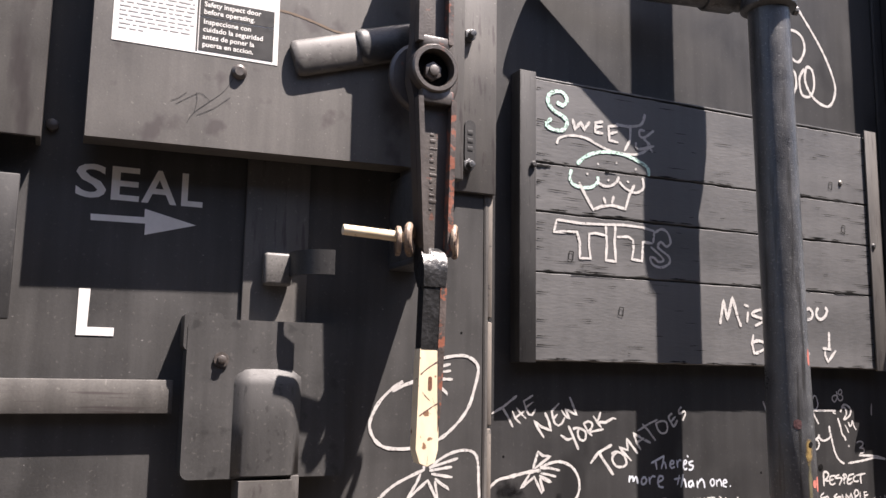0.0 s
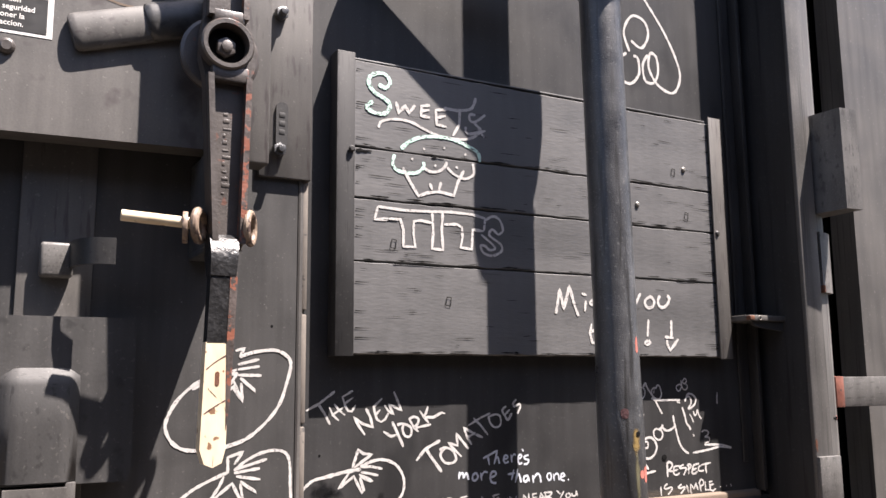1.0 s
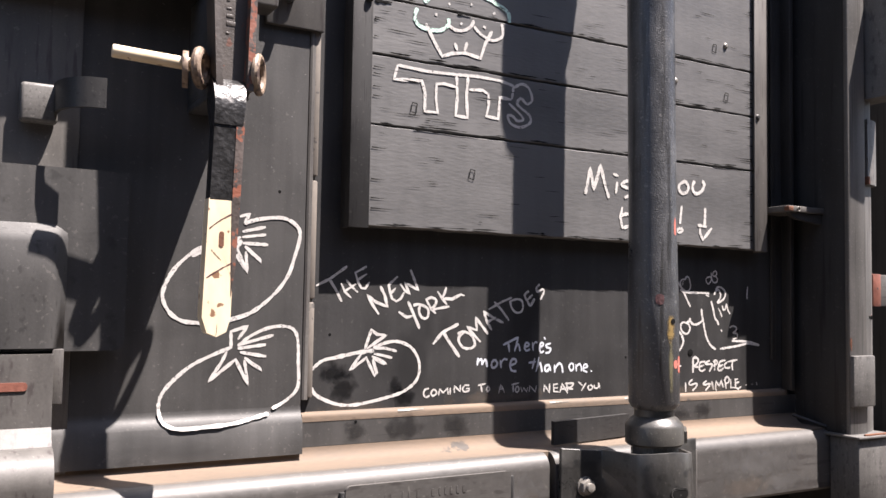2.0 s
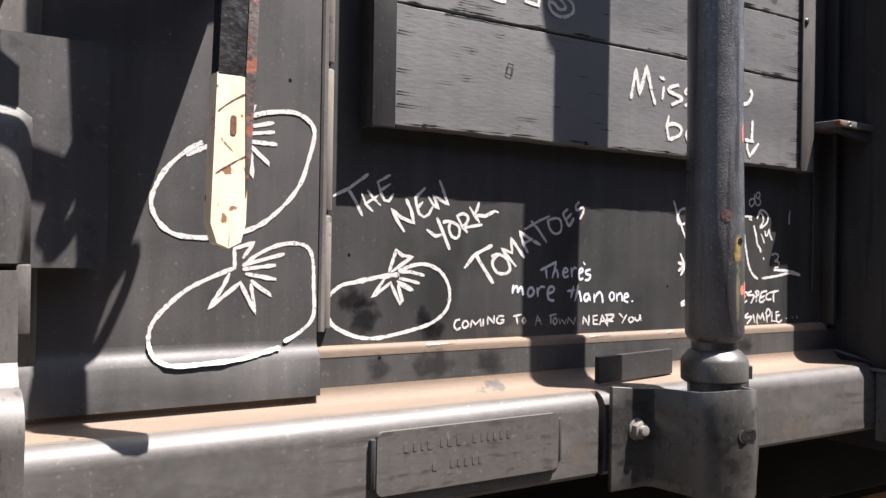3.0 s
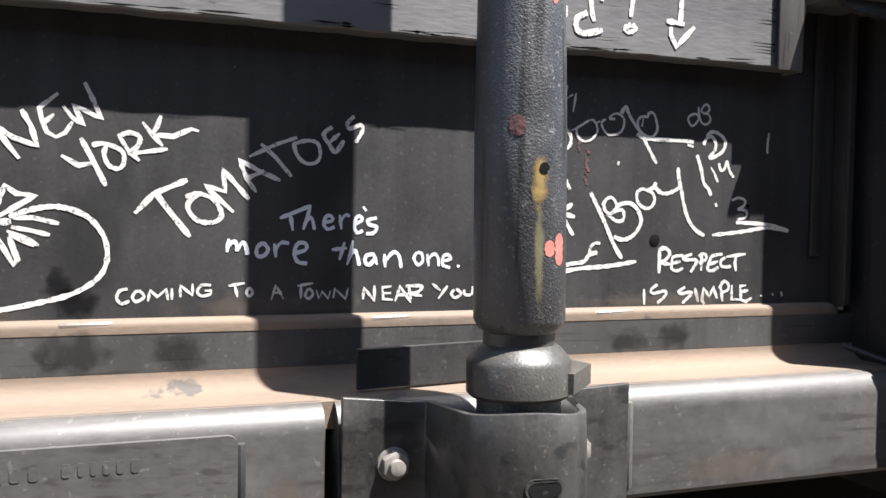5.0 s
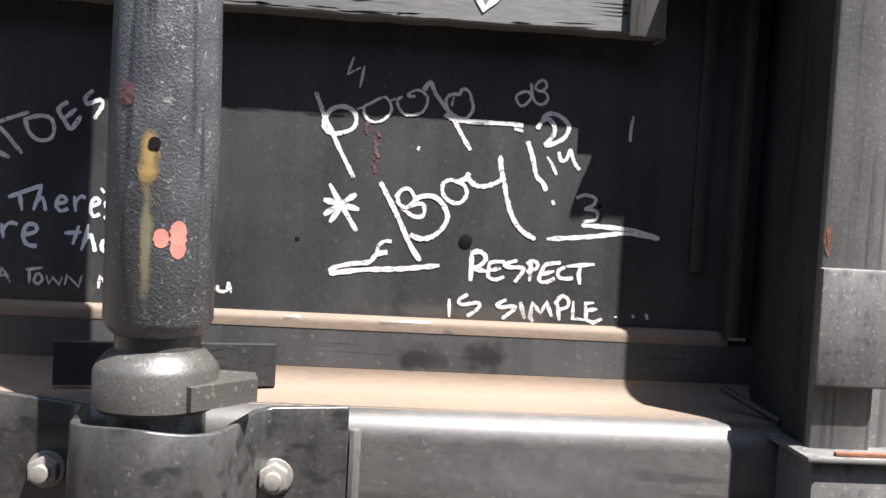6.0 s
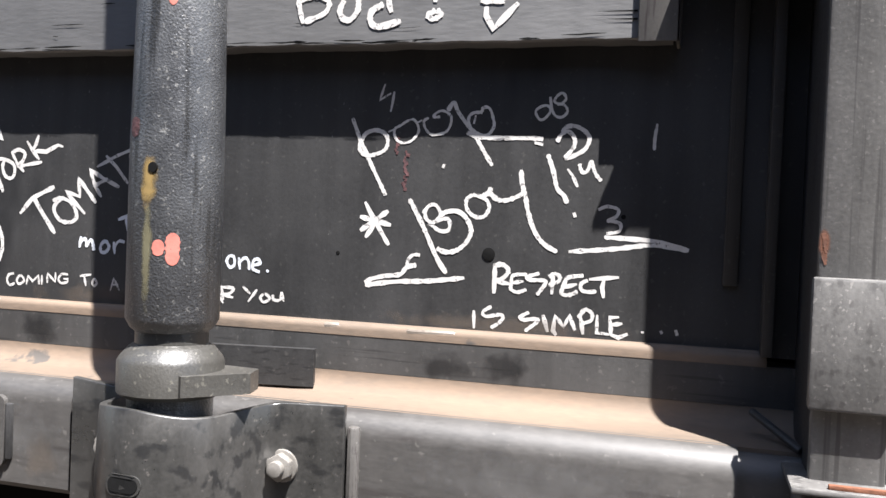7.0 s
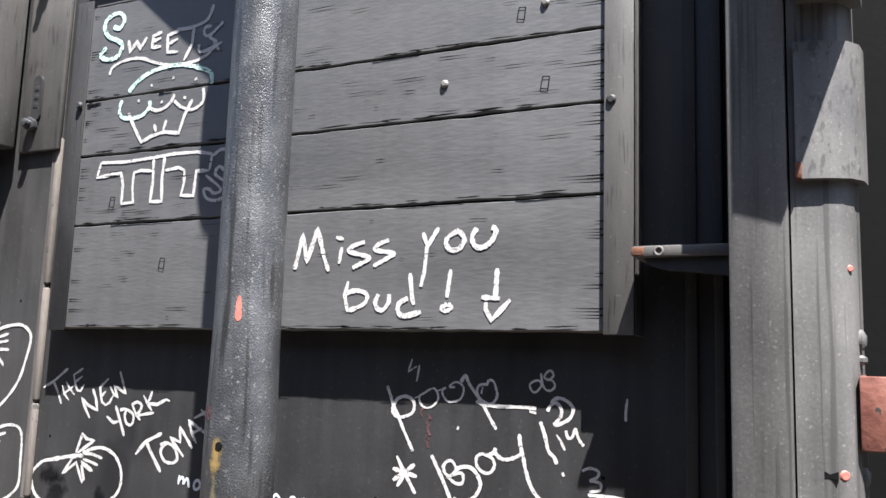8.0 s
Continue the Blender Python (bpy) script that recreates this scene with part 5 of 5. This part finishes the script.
def build_board_writing():
    s = chalk("mint and white chalk drawing and letters on planks")
    drawing(s, "initial", "~0.995,2.140 1.011,2.135 1.021,2.149 1.011,2.163 0.994,2.164 0.976,2.154 0.974,2.137 0.987,2.121 1.008,2.112 1.021,2.100 1.011,2.081 0.987,2.078 0.969,2.088 0.982,2.102", 0.0100, flat_board, MINT)
    drawing(s, "letter", "1.035,2.109 1.041,2.086 1.056,2.103 1.065,2.089 1.079,2.108", 0.0093, flat_board)
    drawing(s, "letter", "1.114,2.113 1.094,2.108 1.093,2.087 1.114,2.086|1.092,2.098 1.113,2.102", 0.0081, flat_board)
    drawing(s, "letter", "1.156,2.110 1.128,2.104 1.130,2.073 1.154,2.071|1.131,2.088 1.152,2.095", 0.0077, flat_board)
    drawing(s, "letter", "~1.148,2.112 1.180,2.111 1.212,2.118 1.222,2.130 1.227,2.146|1.187,2.112 1.185,2.080 1.169,2.053", 0.0077, flat_board)
    drawing(s, "letter", "~1.251,2.111 1.226,2.092 1.212,2.093 1.212,2.106 1.226,2.107|~1.222,2.088 1.239,2.075 1.221,2.066 1.203,2.064 1.201,2.078|1.232,2.080 1.247,2.059|1.251,2.075 1.210,2.061", 0.0067, flat_board)
    drawing(s, "underline", "~0.995,2.048 1.002,2.062 1.032,2.071 1.069,2.070 1.105,2.057 1.141,2.048 1.189,2.048 1.217,2.055 1.239,2.071", 0.0067, flat_board)
    drawing(s, "cake_top", "~1.046,2.010 1.065,2.027 1.092,2.040 1.127,2.046 1.169,2.045 1.206,2.035 1.231,2.023 1.235,2.003", 0.0095, flat_board, MINT)
    drawing(s, "icing", "~1.032,1.996 1.027,1.981 1.033,1.966 1.055,1.960 1.082,1.963 1.098,1.976 1.098,1.988", 0.0084, flat_board, MINT)
    drawing(s, "icing", "~1.098,1.976 1.113,1.969 1.132,1.971 1.147,1.981 1.154,1.994|~1.154,1.983 1.168,1.971 1.192,1.962 1.209,1.966 1.220,1.977 1.217,1.998", 0.0072, flat_board)
    drawing(s, "cake_cup", "1.050,1.970 1.068,1.940 1.086,1.914 1.108,1.923 1.136,1.928 1.170,1.923 1.180,1.953 1.195,1.980|1.113,1.944 1.118,1.930|1.140,1.949 1.134,1.932", 0.0081, flat_board)
    drawing(s, "sprinkle", "1.098,2.015 1.101,2.017", 0.0093, flat_board)
    drawing(s, "sprinkle", "1.147,2.026 1.149,2.022", 0.0093, flat_board)
    drawing(s, "sprinkle", "1.197,2.014 1.202,2.017", 0.0086, flat_board)
    drawing(s, "sprinkle", "1.069,1.991 1.074,1.991", 0.0093, flat_board)
    drawing(s, "sprinkle", "1.124,1.984 1.128,1.982", 0.0093, flat_board)
    drawing(s, "sprinkle", "1.175,1.986 1.181,1.984", 0.0088, flat_board)
    t = chalk("white chalk outlined block letters on planks")
    drawing(t, "letter", "0.994,1.884 0.987,1.857 1.044,1.862 1.051,1.841 1.051,1.806 1.078,1.807 1.074,1.835 1.075,1.860 1.091,1.863 1.117,1.860|0.994,1.884 1.055,1.881 1.118,1.884", 0.0072, flat_board)
    drawing(t, "letter", "1.118,1.883 1.120,1.842 1.117,1.806 1.143,1.805 1.140,1.847 1.143,1.884", 0.0072, flat_board)
    drawing(t, "letter", "1.118,1.884 1.163,1.887 1.214,1.886 1.247,1.880|1.146,1.859 1.176,1.862 1.189,1.856 1.190,1.835 1.185,1.813 1.212,1.811 1.214,1.837 1.215,1.853 1.242,1.852", 0.0072, flat_board)
    drawing(t, "letter", "1.247,1.880 1.243,1.853|~1.247,1.876 1.266,1.886 1.283,1.880 1.291,1.858 1.279,1.848 1.265,1.857 1.256,1.849 1.260,1.841 1.285,1.826 1.286,1.811 1.264,1.800 1.241,1.805 1.234,1.820 1.245,1.820 1.257,1.812 1.270,1.819 1.236,1.844", 0.0065, flat_board)
    m = chalk("white chalk farewell lettering on the lowest plank")
    drawing(m, "letter", "1.426,1.681 1.438,1.735 1.448,1.692 1.465,1.744 1.478,1.701 1.488,1.677", 0.0090, flat_board)
    drawing(m, "letter", "1.510,1.713 1.506,1.688|1.499,1.729 1.513,1.725", 0.0074, flat_board)
    drawing(m, "letter", "~1.550,1.720 1.529,1.714 1.524,1.706 1.559,1.696 1.546,1.688 1.530,1.681", 0.0079, flat_board)
    drawing(m, "letter", "~1.591,1.721 1.573,1.715 1.569,1.707 1.600,1.701 1.591,1.695 1.566,1.683", 0.0079, flat_board)
    drawing(m, "letter", "1.647,1.730 1.654,1.711|1.672,1.736 1.654,1.708 1.651,1.673 1.646,1.651", 0.0081, flat_board)
    drawing(m, "letter", "~1.705,1.731 1.689,1.723 1.684,1.713 1.692,1.703 1.706,1.705 1.713,1.718 1.704,1.730", 0.0086, flat_board)
    drawing(m, "letter", "~1.732,1.733 1.725,1.721 1.729,1.708 1.741,1.705 1.755,1.714 1.761,1.729 1.754,1.733", 0.0090, flat_board)
    drawing(m, "letter", "1.524,1.661 1.519,1.639 1.525,1.615|~1.521,1.643 1.539,1.647 1.557,1.641 1.553,1.627 1.527,1.617", 0.0084, flat_board)
    drawing(m, "letter", "~1.577,1.641 1.572,1.629 1.576,1.620 1.585,1.618 1.594,1.628 1.595,1.641", 0.0084, flat_board)
    drawing(m, "letter", "~1.626,1.635 1.612,1.627 1.611,1.615 1.621,1.609 1.648,1.615|1.628,1.671 1.633,1.633 1.636,1.625", 0.0088, flat_board)
    drawing(m, "mark", "1.693,1.675 1.688,1.635|~1.689,1.626 1.680,1.620 1.687,1.616 1.696,1.621 1.690,1.626", 0.0077, flat_board)
    drawing(m, "arrow", "1.764,1.675 1.762,1.633|1.741,1.635 1.769,1.633|1.748,1.628 1.748,1.618 1.757,1.603 1.784,1.631", 0.0088, flat_board)
    u = chalk("white looping marker tag on the upper sheet")
    drawing(u, "stroke", "~1.600,2.470 1.660,2.420 1.668,2.398 1.640,2.402", 0.008, flat_wall)
    drawing(u, "stroke", "~1.700,2.350 1.684,2.400 1.712,2.446 1.752,2.440 1.764,2.404 1.740,2.366 1.706,2.380", 0.0085, flat_wall)
    drawing(u, "stroke", "~1.690,2.345 1.664,2.320 1.668,2.276 1.700,2.266 1.728,2.296 1.726,2.336 1.712,2.340", 0.0085, flat_wall)
    drawing(u, "stroke", "~1.760,2.352 1.742,2.322 1.748,2.282 1.776,2.280 1.792,2.310 1.788,2.350 1.768,2.356 1.762,2.316 1.790,2.276 1.838,2.262 1.864,2.296 1.862,2.340 1.820,2.420 1.740,2.520", 0.0085, flat_wall)


build_wall_writing()
build_tomatoes()
build_board_writing()


def printed(owner, text, x, z, size, y, mat, bold=0.0, name="print", stretch=1.0):
    """A line of upright block print facing the walker, its baseline starting at (x, z)."""
    cu = bpy.data.curves.new("print", "FONT")
    cu.body, cu.size, cu.offset, cu.resolution_u, cu.extrude = text, size, bold, 3, 0.0002
    tmp = bpy.data.objects.new("tmp", cu)
    me = bpy.data.meshes.new_from_object(tmp)
    bpy.data.objects.remove(tmp)
    me.transform(Matrix.Translation((x, y, z)) @ Matrix.Rotation(radians(90), 4, "X") @ Matrix.Diagonal((stretch, 1, 1, 1)))
    me.materials.clear()
    me.materials.append(mat)
    ob = new(name, me)
    ob.parent = owner
    return ob


def slab(owner, name, x0, x1, z0, z1, y, mat, t=0.0005):
    return part(name, box(x0, x1, y - t, y, z0, z1, 0), mat, owner)


def build_stencils():
    y = WALL - 0.0086
    s = thing("stencil_word", "white stencilled seal mark with an arrow", "stencil")
    for c, a, b in (("S", 0.060, 0.109), ("E", 0.117, 0.163), ("A", 0.167, 0.226), ("L", 0.234, 0.271)):
        ob = printed(s, c, 0, 0, 0.081, 0, STENCIL, 0.0012, "letter")
        xs, zs = [v.co.x for v in ob.data.vertices], [v.co.z for v in ob.data.vertices]
        for v in ob.data.vertices:
            v.co = (a + (b - a) * (v.co.x - min(xs)) / (max(xs) - min(xs)), y + v.co.y, 1.845 + 0.059 * (v.co.z - min(zs)) / (max(zs) - min(zs)))
    arrow = [(0.088, 1.8065), (0.176, 1.808), (0.176, 1.788), (0.262, 1.812), (0.174, 1.834), (0.174, 1.819), (0.087, 1.8175)]
    part("arrow", sweep(arrow, y - 0.0005, y, "y"), STENCIL, s)
    l = thing("stencil_letter", "white stencilled capital letter on the sheet", "stencil")
    part("letter", sweep([(0.078, 1.690), (0.078, 1.612), (0.137, 1.612), (0.137, 1.626), (0.0945, 1.626), (0.096, 1.690)], y - 0.0005, y, "y"), STENCIL, l)


def build_sign():
    y = 1.4838
    s = thing("warning_sticker", "white bilingual door warning sticker with black panel", "sticker")
    slab(s, "sheet", 0.096, 0.376, 2.101, 2.42, y, PAPER)
    slab(s, "black_panel", 0.237, 0.367, 2.107, 2.1675, y - 0.0006, INK)
    slab(s, "black_panel", 0.237, 0.367, 2.1695, 2.200, y - 0.0006, INK)
    slab(s, "divider", 0.2325, 0.235, 2.105, 2.40, y - 0.0006, INK)
    for i, line in enumerate(("Safety inspect door", "before operating.")):
        printed(s, line, 0.243, 2.1875 - 0.0138 * i, 0.0128, y - 0.0013, PAPER, 0.0002)
    for i, line in enumerate(("Inspeccione con", "cuidado la seguridad", "antes de poner la", "puerta en accion.")):
        printed(s, line, 0.243, 2.1555 - 0.0138 * i, 0.0128, y - 0.0013, PAPER, 0.0002)
    rng = random.Random(9)
    for i in range(16):
        z, x = 2.124 + 0.0078 * i, 0.106
        while x < 0.225 - (0.08 if i == 0 else 0):
            w = rng.uniform(0.006, 0.02)
            slab(s, "text_bar", x, min(x + w, 0.228), z, z + 0.0030, y - 0.0006, GREY_INK)
            x += w + 0.004
    # worn line drawing above the panels
    bm = bmesh.new()
    for line in strokes("~.246,2.222 .262,2.238 .282,2.232 .300,2.246 .330,2.236 .366,2.244|~.250,2.214 .27,2.222 .29,2.216|.29,2.232 .295,2.216 .31,2.214"):
        ribbon(bm, line, 0.006, lambda z: y - 0.0008, 3)
    part("line_drawing", bm, INK, s)
    # raised marks that cannot be read: builder plate, lever, bracket tag
    for owner_name, rows, yy, x0, h in (("builder_plate", ((1.126, 0.915, 0.955), (1.127, 0.975, 1.013), (1.128, 1.031, 1.102), (1.095, 0.962, 0.970), (1.096, 0.992, 1.050)), 1.4483, 0, 0.013),):
        owner = bpy.data.objects[owner_name]
        for z, a, b in rows:
            x = a
            while x < b:
                w = rng.uniform(0.007, 0.012)
                part("raised_mark", sweep(rounded(x, x + 0.75 * w, z, z + h, 0.0025, 2), yy - 0.0004, yy + 0.001, "y"), SILL, owner)
                x += w + 0.004
    lever = bpy.data.objects["operating_lever"]
    for i in range(13):
        z = 1.85 + 0.0125 * i
        part("raised_mark", box(0.645, 0.650 + 0.003 * (i * 7 % 4), 1.4073, 1.4085, z, z + 0.003 + 0.002 * (i * 5 % 3), 0.0004), CAST, lever)
    tag = bpy.data.objects["lever_bracket"]
    for i in range(3):
        part("raised_mark", box(0.789, 0.801, 1.5473, 1.5485, 2.01 + 0.017 * i, 2.02 + 0.017 * i, 0.0005), PAINT, tag)


build_stencils()
build_sign()


def build_scratches():
    s = thing("scratch_marks", "fine dark branching scratches on the gear cover", "scratches")
    bm = bmesh.new()
    for i, line in enumerate(strokes("~.300,2.066 .285,2.040 .262,2.018 .236,1.994 .225,1.975|~.262,2.018 .246,2.030 .232,2.024 .205,2.005|~.236,1.994 .240,2.016 .238,2.030|~.296,2.030 .268,2.006 .240,1.990|~.222,2.028 .208,2.016 .196,2.010")):
        ribbon(bm, line, 0.0011, lambda z: 1.4837, i)
    part("scratch", bm, PAINT, s)
    g = thing("glue_line", "dried tan glue line beside the warning sticker", "glue")
    bm = bmesh.new()
    ribbon(bm, smooth_line([(0.374, 2.206), (0.400, 2.204), (0.440, 2.196), (0.478, 2.186), (0.505, 2.184)]), 0.0055, lambda z: 1.4836, 4)
    part("line", bm, DUST, g)


build_scratches()


# ---- small wear on the sheet ----
def build_small():
    n = thing("sheet_plug", "small black round plug in the steel sheet", "plug")
    part("plug", lathe([(0.0075, 0), (0.0075, 0.001), (0.004, 0.0015)], (1.754, WALL, 1.352), (1.754, 0, 1.352), 18), DARKHOLE, n)
    for k, (x, z, h) in enumerate(((1.637, 1.476, 0.020), (1.649, 1.452, 0.036), (1.648, 1.428, 0.010))):
        r = thing("rust_scab", "flaked maroon rust spot through black paint", "rust spot", "rust spots")
        bm = bmesh.new()
        rng = random.Random(70 + k)
        n = int(h / 0.003)
        for i in range(n):
            zz = z + h / 2 - h * i / n
            ribbon(bm, [(x + rng.uniform(-0.0025, 0.0025), zz), (x + rng.uniform(-0.0025, 0.0025), zz - 0.004)], rng.uniform(0.004, 0.010), flat_wall, i)
        tagged(part("flake", bm, MAROON, r), kind="stuff")
    bm = bmesh.new()
    rng = random.Random(91)
    for i in range(10):
        zz = 1.388 - 0.0026 * i
        ribbon(bm, [(2.0905 + rng.uniform(-0.0008, 0.0015), zz), (2.0915 + rng.uniform(-0.0008, 0.002), zz - 0.004)], rng.uniform(0.003, 0.008), lambda z: 1.4115, i)
    tagged(part("rust_chip", bm, RUST, bpy.data.objects["door_post"]), kind="stuff")
    for x, z in ((1.566, 1.345), (0.788, 1.64), (0.889, 1.396), (0.938, 1.243), (1.905, 1.40)):
        d = thing("pin_hole", "tiny dark pit in the painted sheet", "pit", "pits in the sheet")
        y = WALL - (0.008 if x < 0.83 else 0.0105 if z < 1.25 else 0)
        part("pit", lathe([(0.0028, 0), (0.002, 0.0006)], (x, y, z), (x, 0, z), 9), DARKHOLE, d)
    for x0, x1, z in ((1.02, 1.075, 1.2565), (1.36, 1.41, 1.2565), (1.66, 1.72, 1.256), (1.555, 1.575, 1.2565)):
        d = thing("weld_lump", "bright scuffed weld lump along the dusty fold", "weld", "weld lumps")
        part("lump", rod((x0, WALL - 0.0066, z), (x1, WALL - 0.0066, z + 0.001), 0.0042, 10, r2=0.0036, bevel=0.002), SCUFF, d)


build_small()


def smudge(label, x0, x1, z0, z1, y, mat, category="stain"):
    """A thin ragged stain lying on a face that looks towards the walker."""
    o = thing("stain", label, category, "stains on the steel")
    bm = bmesh.new()
    bm.faces.new([bm.verts.new(q) for q in ((x0, y, z0), (x1, y, z0), (x1, y - 0.00002, z1), (x0, y - 0.00002, z1))])
    part("smear", bm, mat, o)


def build_stains():
    for x0, x1, z0, z1 in ((0.862, 0.930, 1.300, 1.360), (0.884, 0.950, 1.268, 1.335), (1.000, 1.040, 1.280, 1.322), (1.008, 1.064, 1.257, 1.302)):
        smudge("dark oily smear on the chalked steel sheet", x0, x1, z0, z1, WALL - 0.0002, DAMP)
    for x0, x1, z0, z1 in ((0.912, 0.966, 1.200, 1.252), (0.985, 1.085, 1.198, 1.254), (1.670, 1.750, 1.200, 1.240), (1.745, 1.815, 1.198, 1.250), (1.10, 1.18, 1.200, 1.250)):
        smudge("dark oily smear on the steel skirt", x0, x1, z0, z1, WALL - 0.0107, SMEAR)
    for x0, x1, z0, z1 in ((0.50, 0.80, 1.090, 1.165), (1.15, 1.282, 1.07, 1.16), (1.66, 2.02, 1.085, 1.165), (1.80, 2.03, 1.055, 1.10)):
        smudge("pale rubbed patch on the steel sill", x0, x1, z0, z1, 1.4547, PALE)
    for x0, x1, z0, z1 in ((0.47, 0.70, 1.048, 1.10), (1.215, 1.270, 1.05, 1.12), (1.70, 1.90, 1.050, 1.10)):
        smudge("thin tan dust on the steel sill face", x0, x1, z0, z1, 1.4546, DUSTY)
    for x0, x1, z0, z1 in ((1.10, 1.40, 1.256, 1.290), (1.60, 1.93, 1.256, 1.284), (0.86, 1.02, 1.256, 1.280)):
        smudge("thin tan dust above the sheet's fold", x0, x1, z0, z1, WALL - 0.0004, DUSTY)
    for x0, x1, z0, z1 in ((2.086, 2.096, 1.366, 1.394),):
        smudge("rust bleeding through the post's paint", x0, x1, z0, z1, 1.4117, RUSTY)


build_stains()


# ---- under the car ----
def build_under():
    f = thing("underframe_beam", "near-black beam standing in the painted shade under the floor", "beam")
    # near-black, so the shade under the floor lies in its colour
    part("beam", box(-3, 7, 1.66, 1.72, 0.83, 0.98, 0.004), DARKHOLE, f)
    p = thing("step_plank", "orange-brown timber step plank hung under the car", "plank")
    part("plank", box(1.7, 6.5, 1.74, 1.98, 0.725, 0.775, 0.004), TIMBER, p)
    for x in (1.9, 3.4, 4.9):
        part("hanger", box(x, x + 0.05, 1.722, 1.74, 0.73, 0.99, 0.002), CLAMP, p)
    for y in (2.25, 3.70):
        r = thing("rail", "brown rusted steel rail on sleepers", "rail", "rails")
        prof = [(y - 0.07, 0.22), (y + 0.07, 0.22), (y + 0.07, 0.232), (y + 0.012, 0.245), (y + 0.012, 0.33), (y + 0.035, 0.345), (y + 0.035, 0.37), (y - 0.035, 0.37), (y - 0.035, 0.345), (y - 0.012, 0.33), (y - 0.012, 0.245), (y - 0.07, 0.232)]
        part("rail_bar", sweep(prof, -4, 9, "x", 0.003), RUST, r)
    first = None
    for i in range(16):
        x = -3 + 0.62 * i
        s = thing("sleeper", "weathered brown timber sleeper under the rails", "sleeper", "sleepers")
        s.location.x = x
        if first is None:
            first = part("timber", box(-0.12, 0.12, 1.75, 4.2, 0.02, 0.22, 0.01), TIMBER, s)
        else:
            o = new("timber", first.data)
            o.parent = s


build_under()
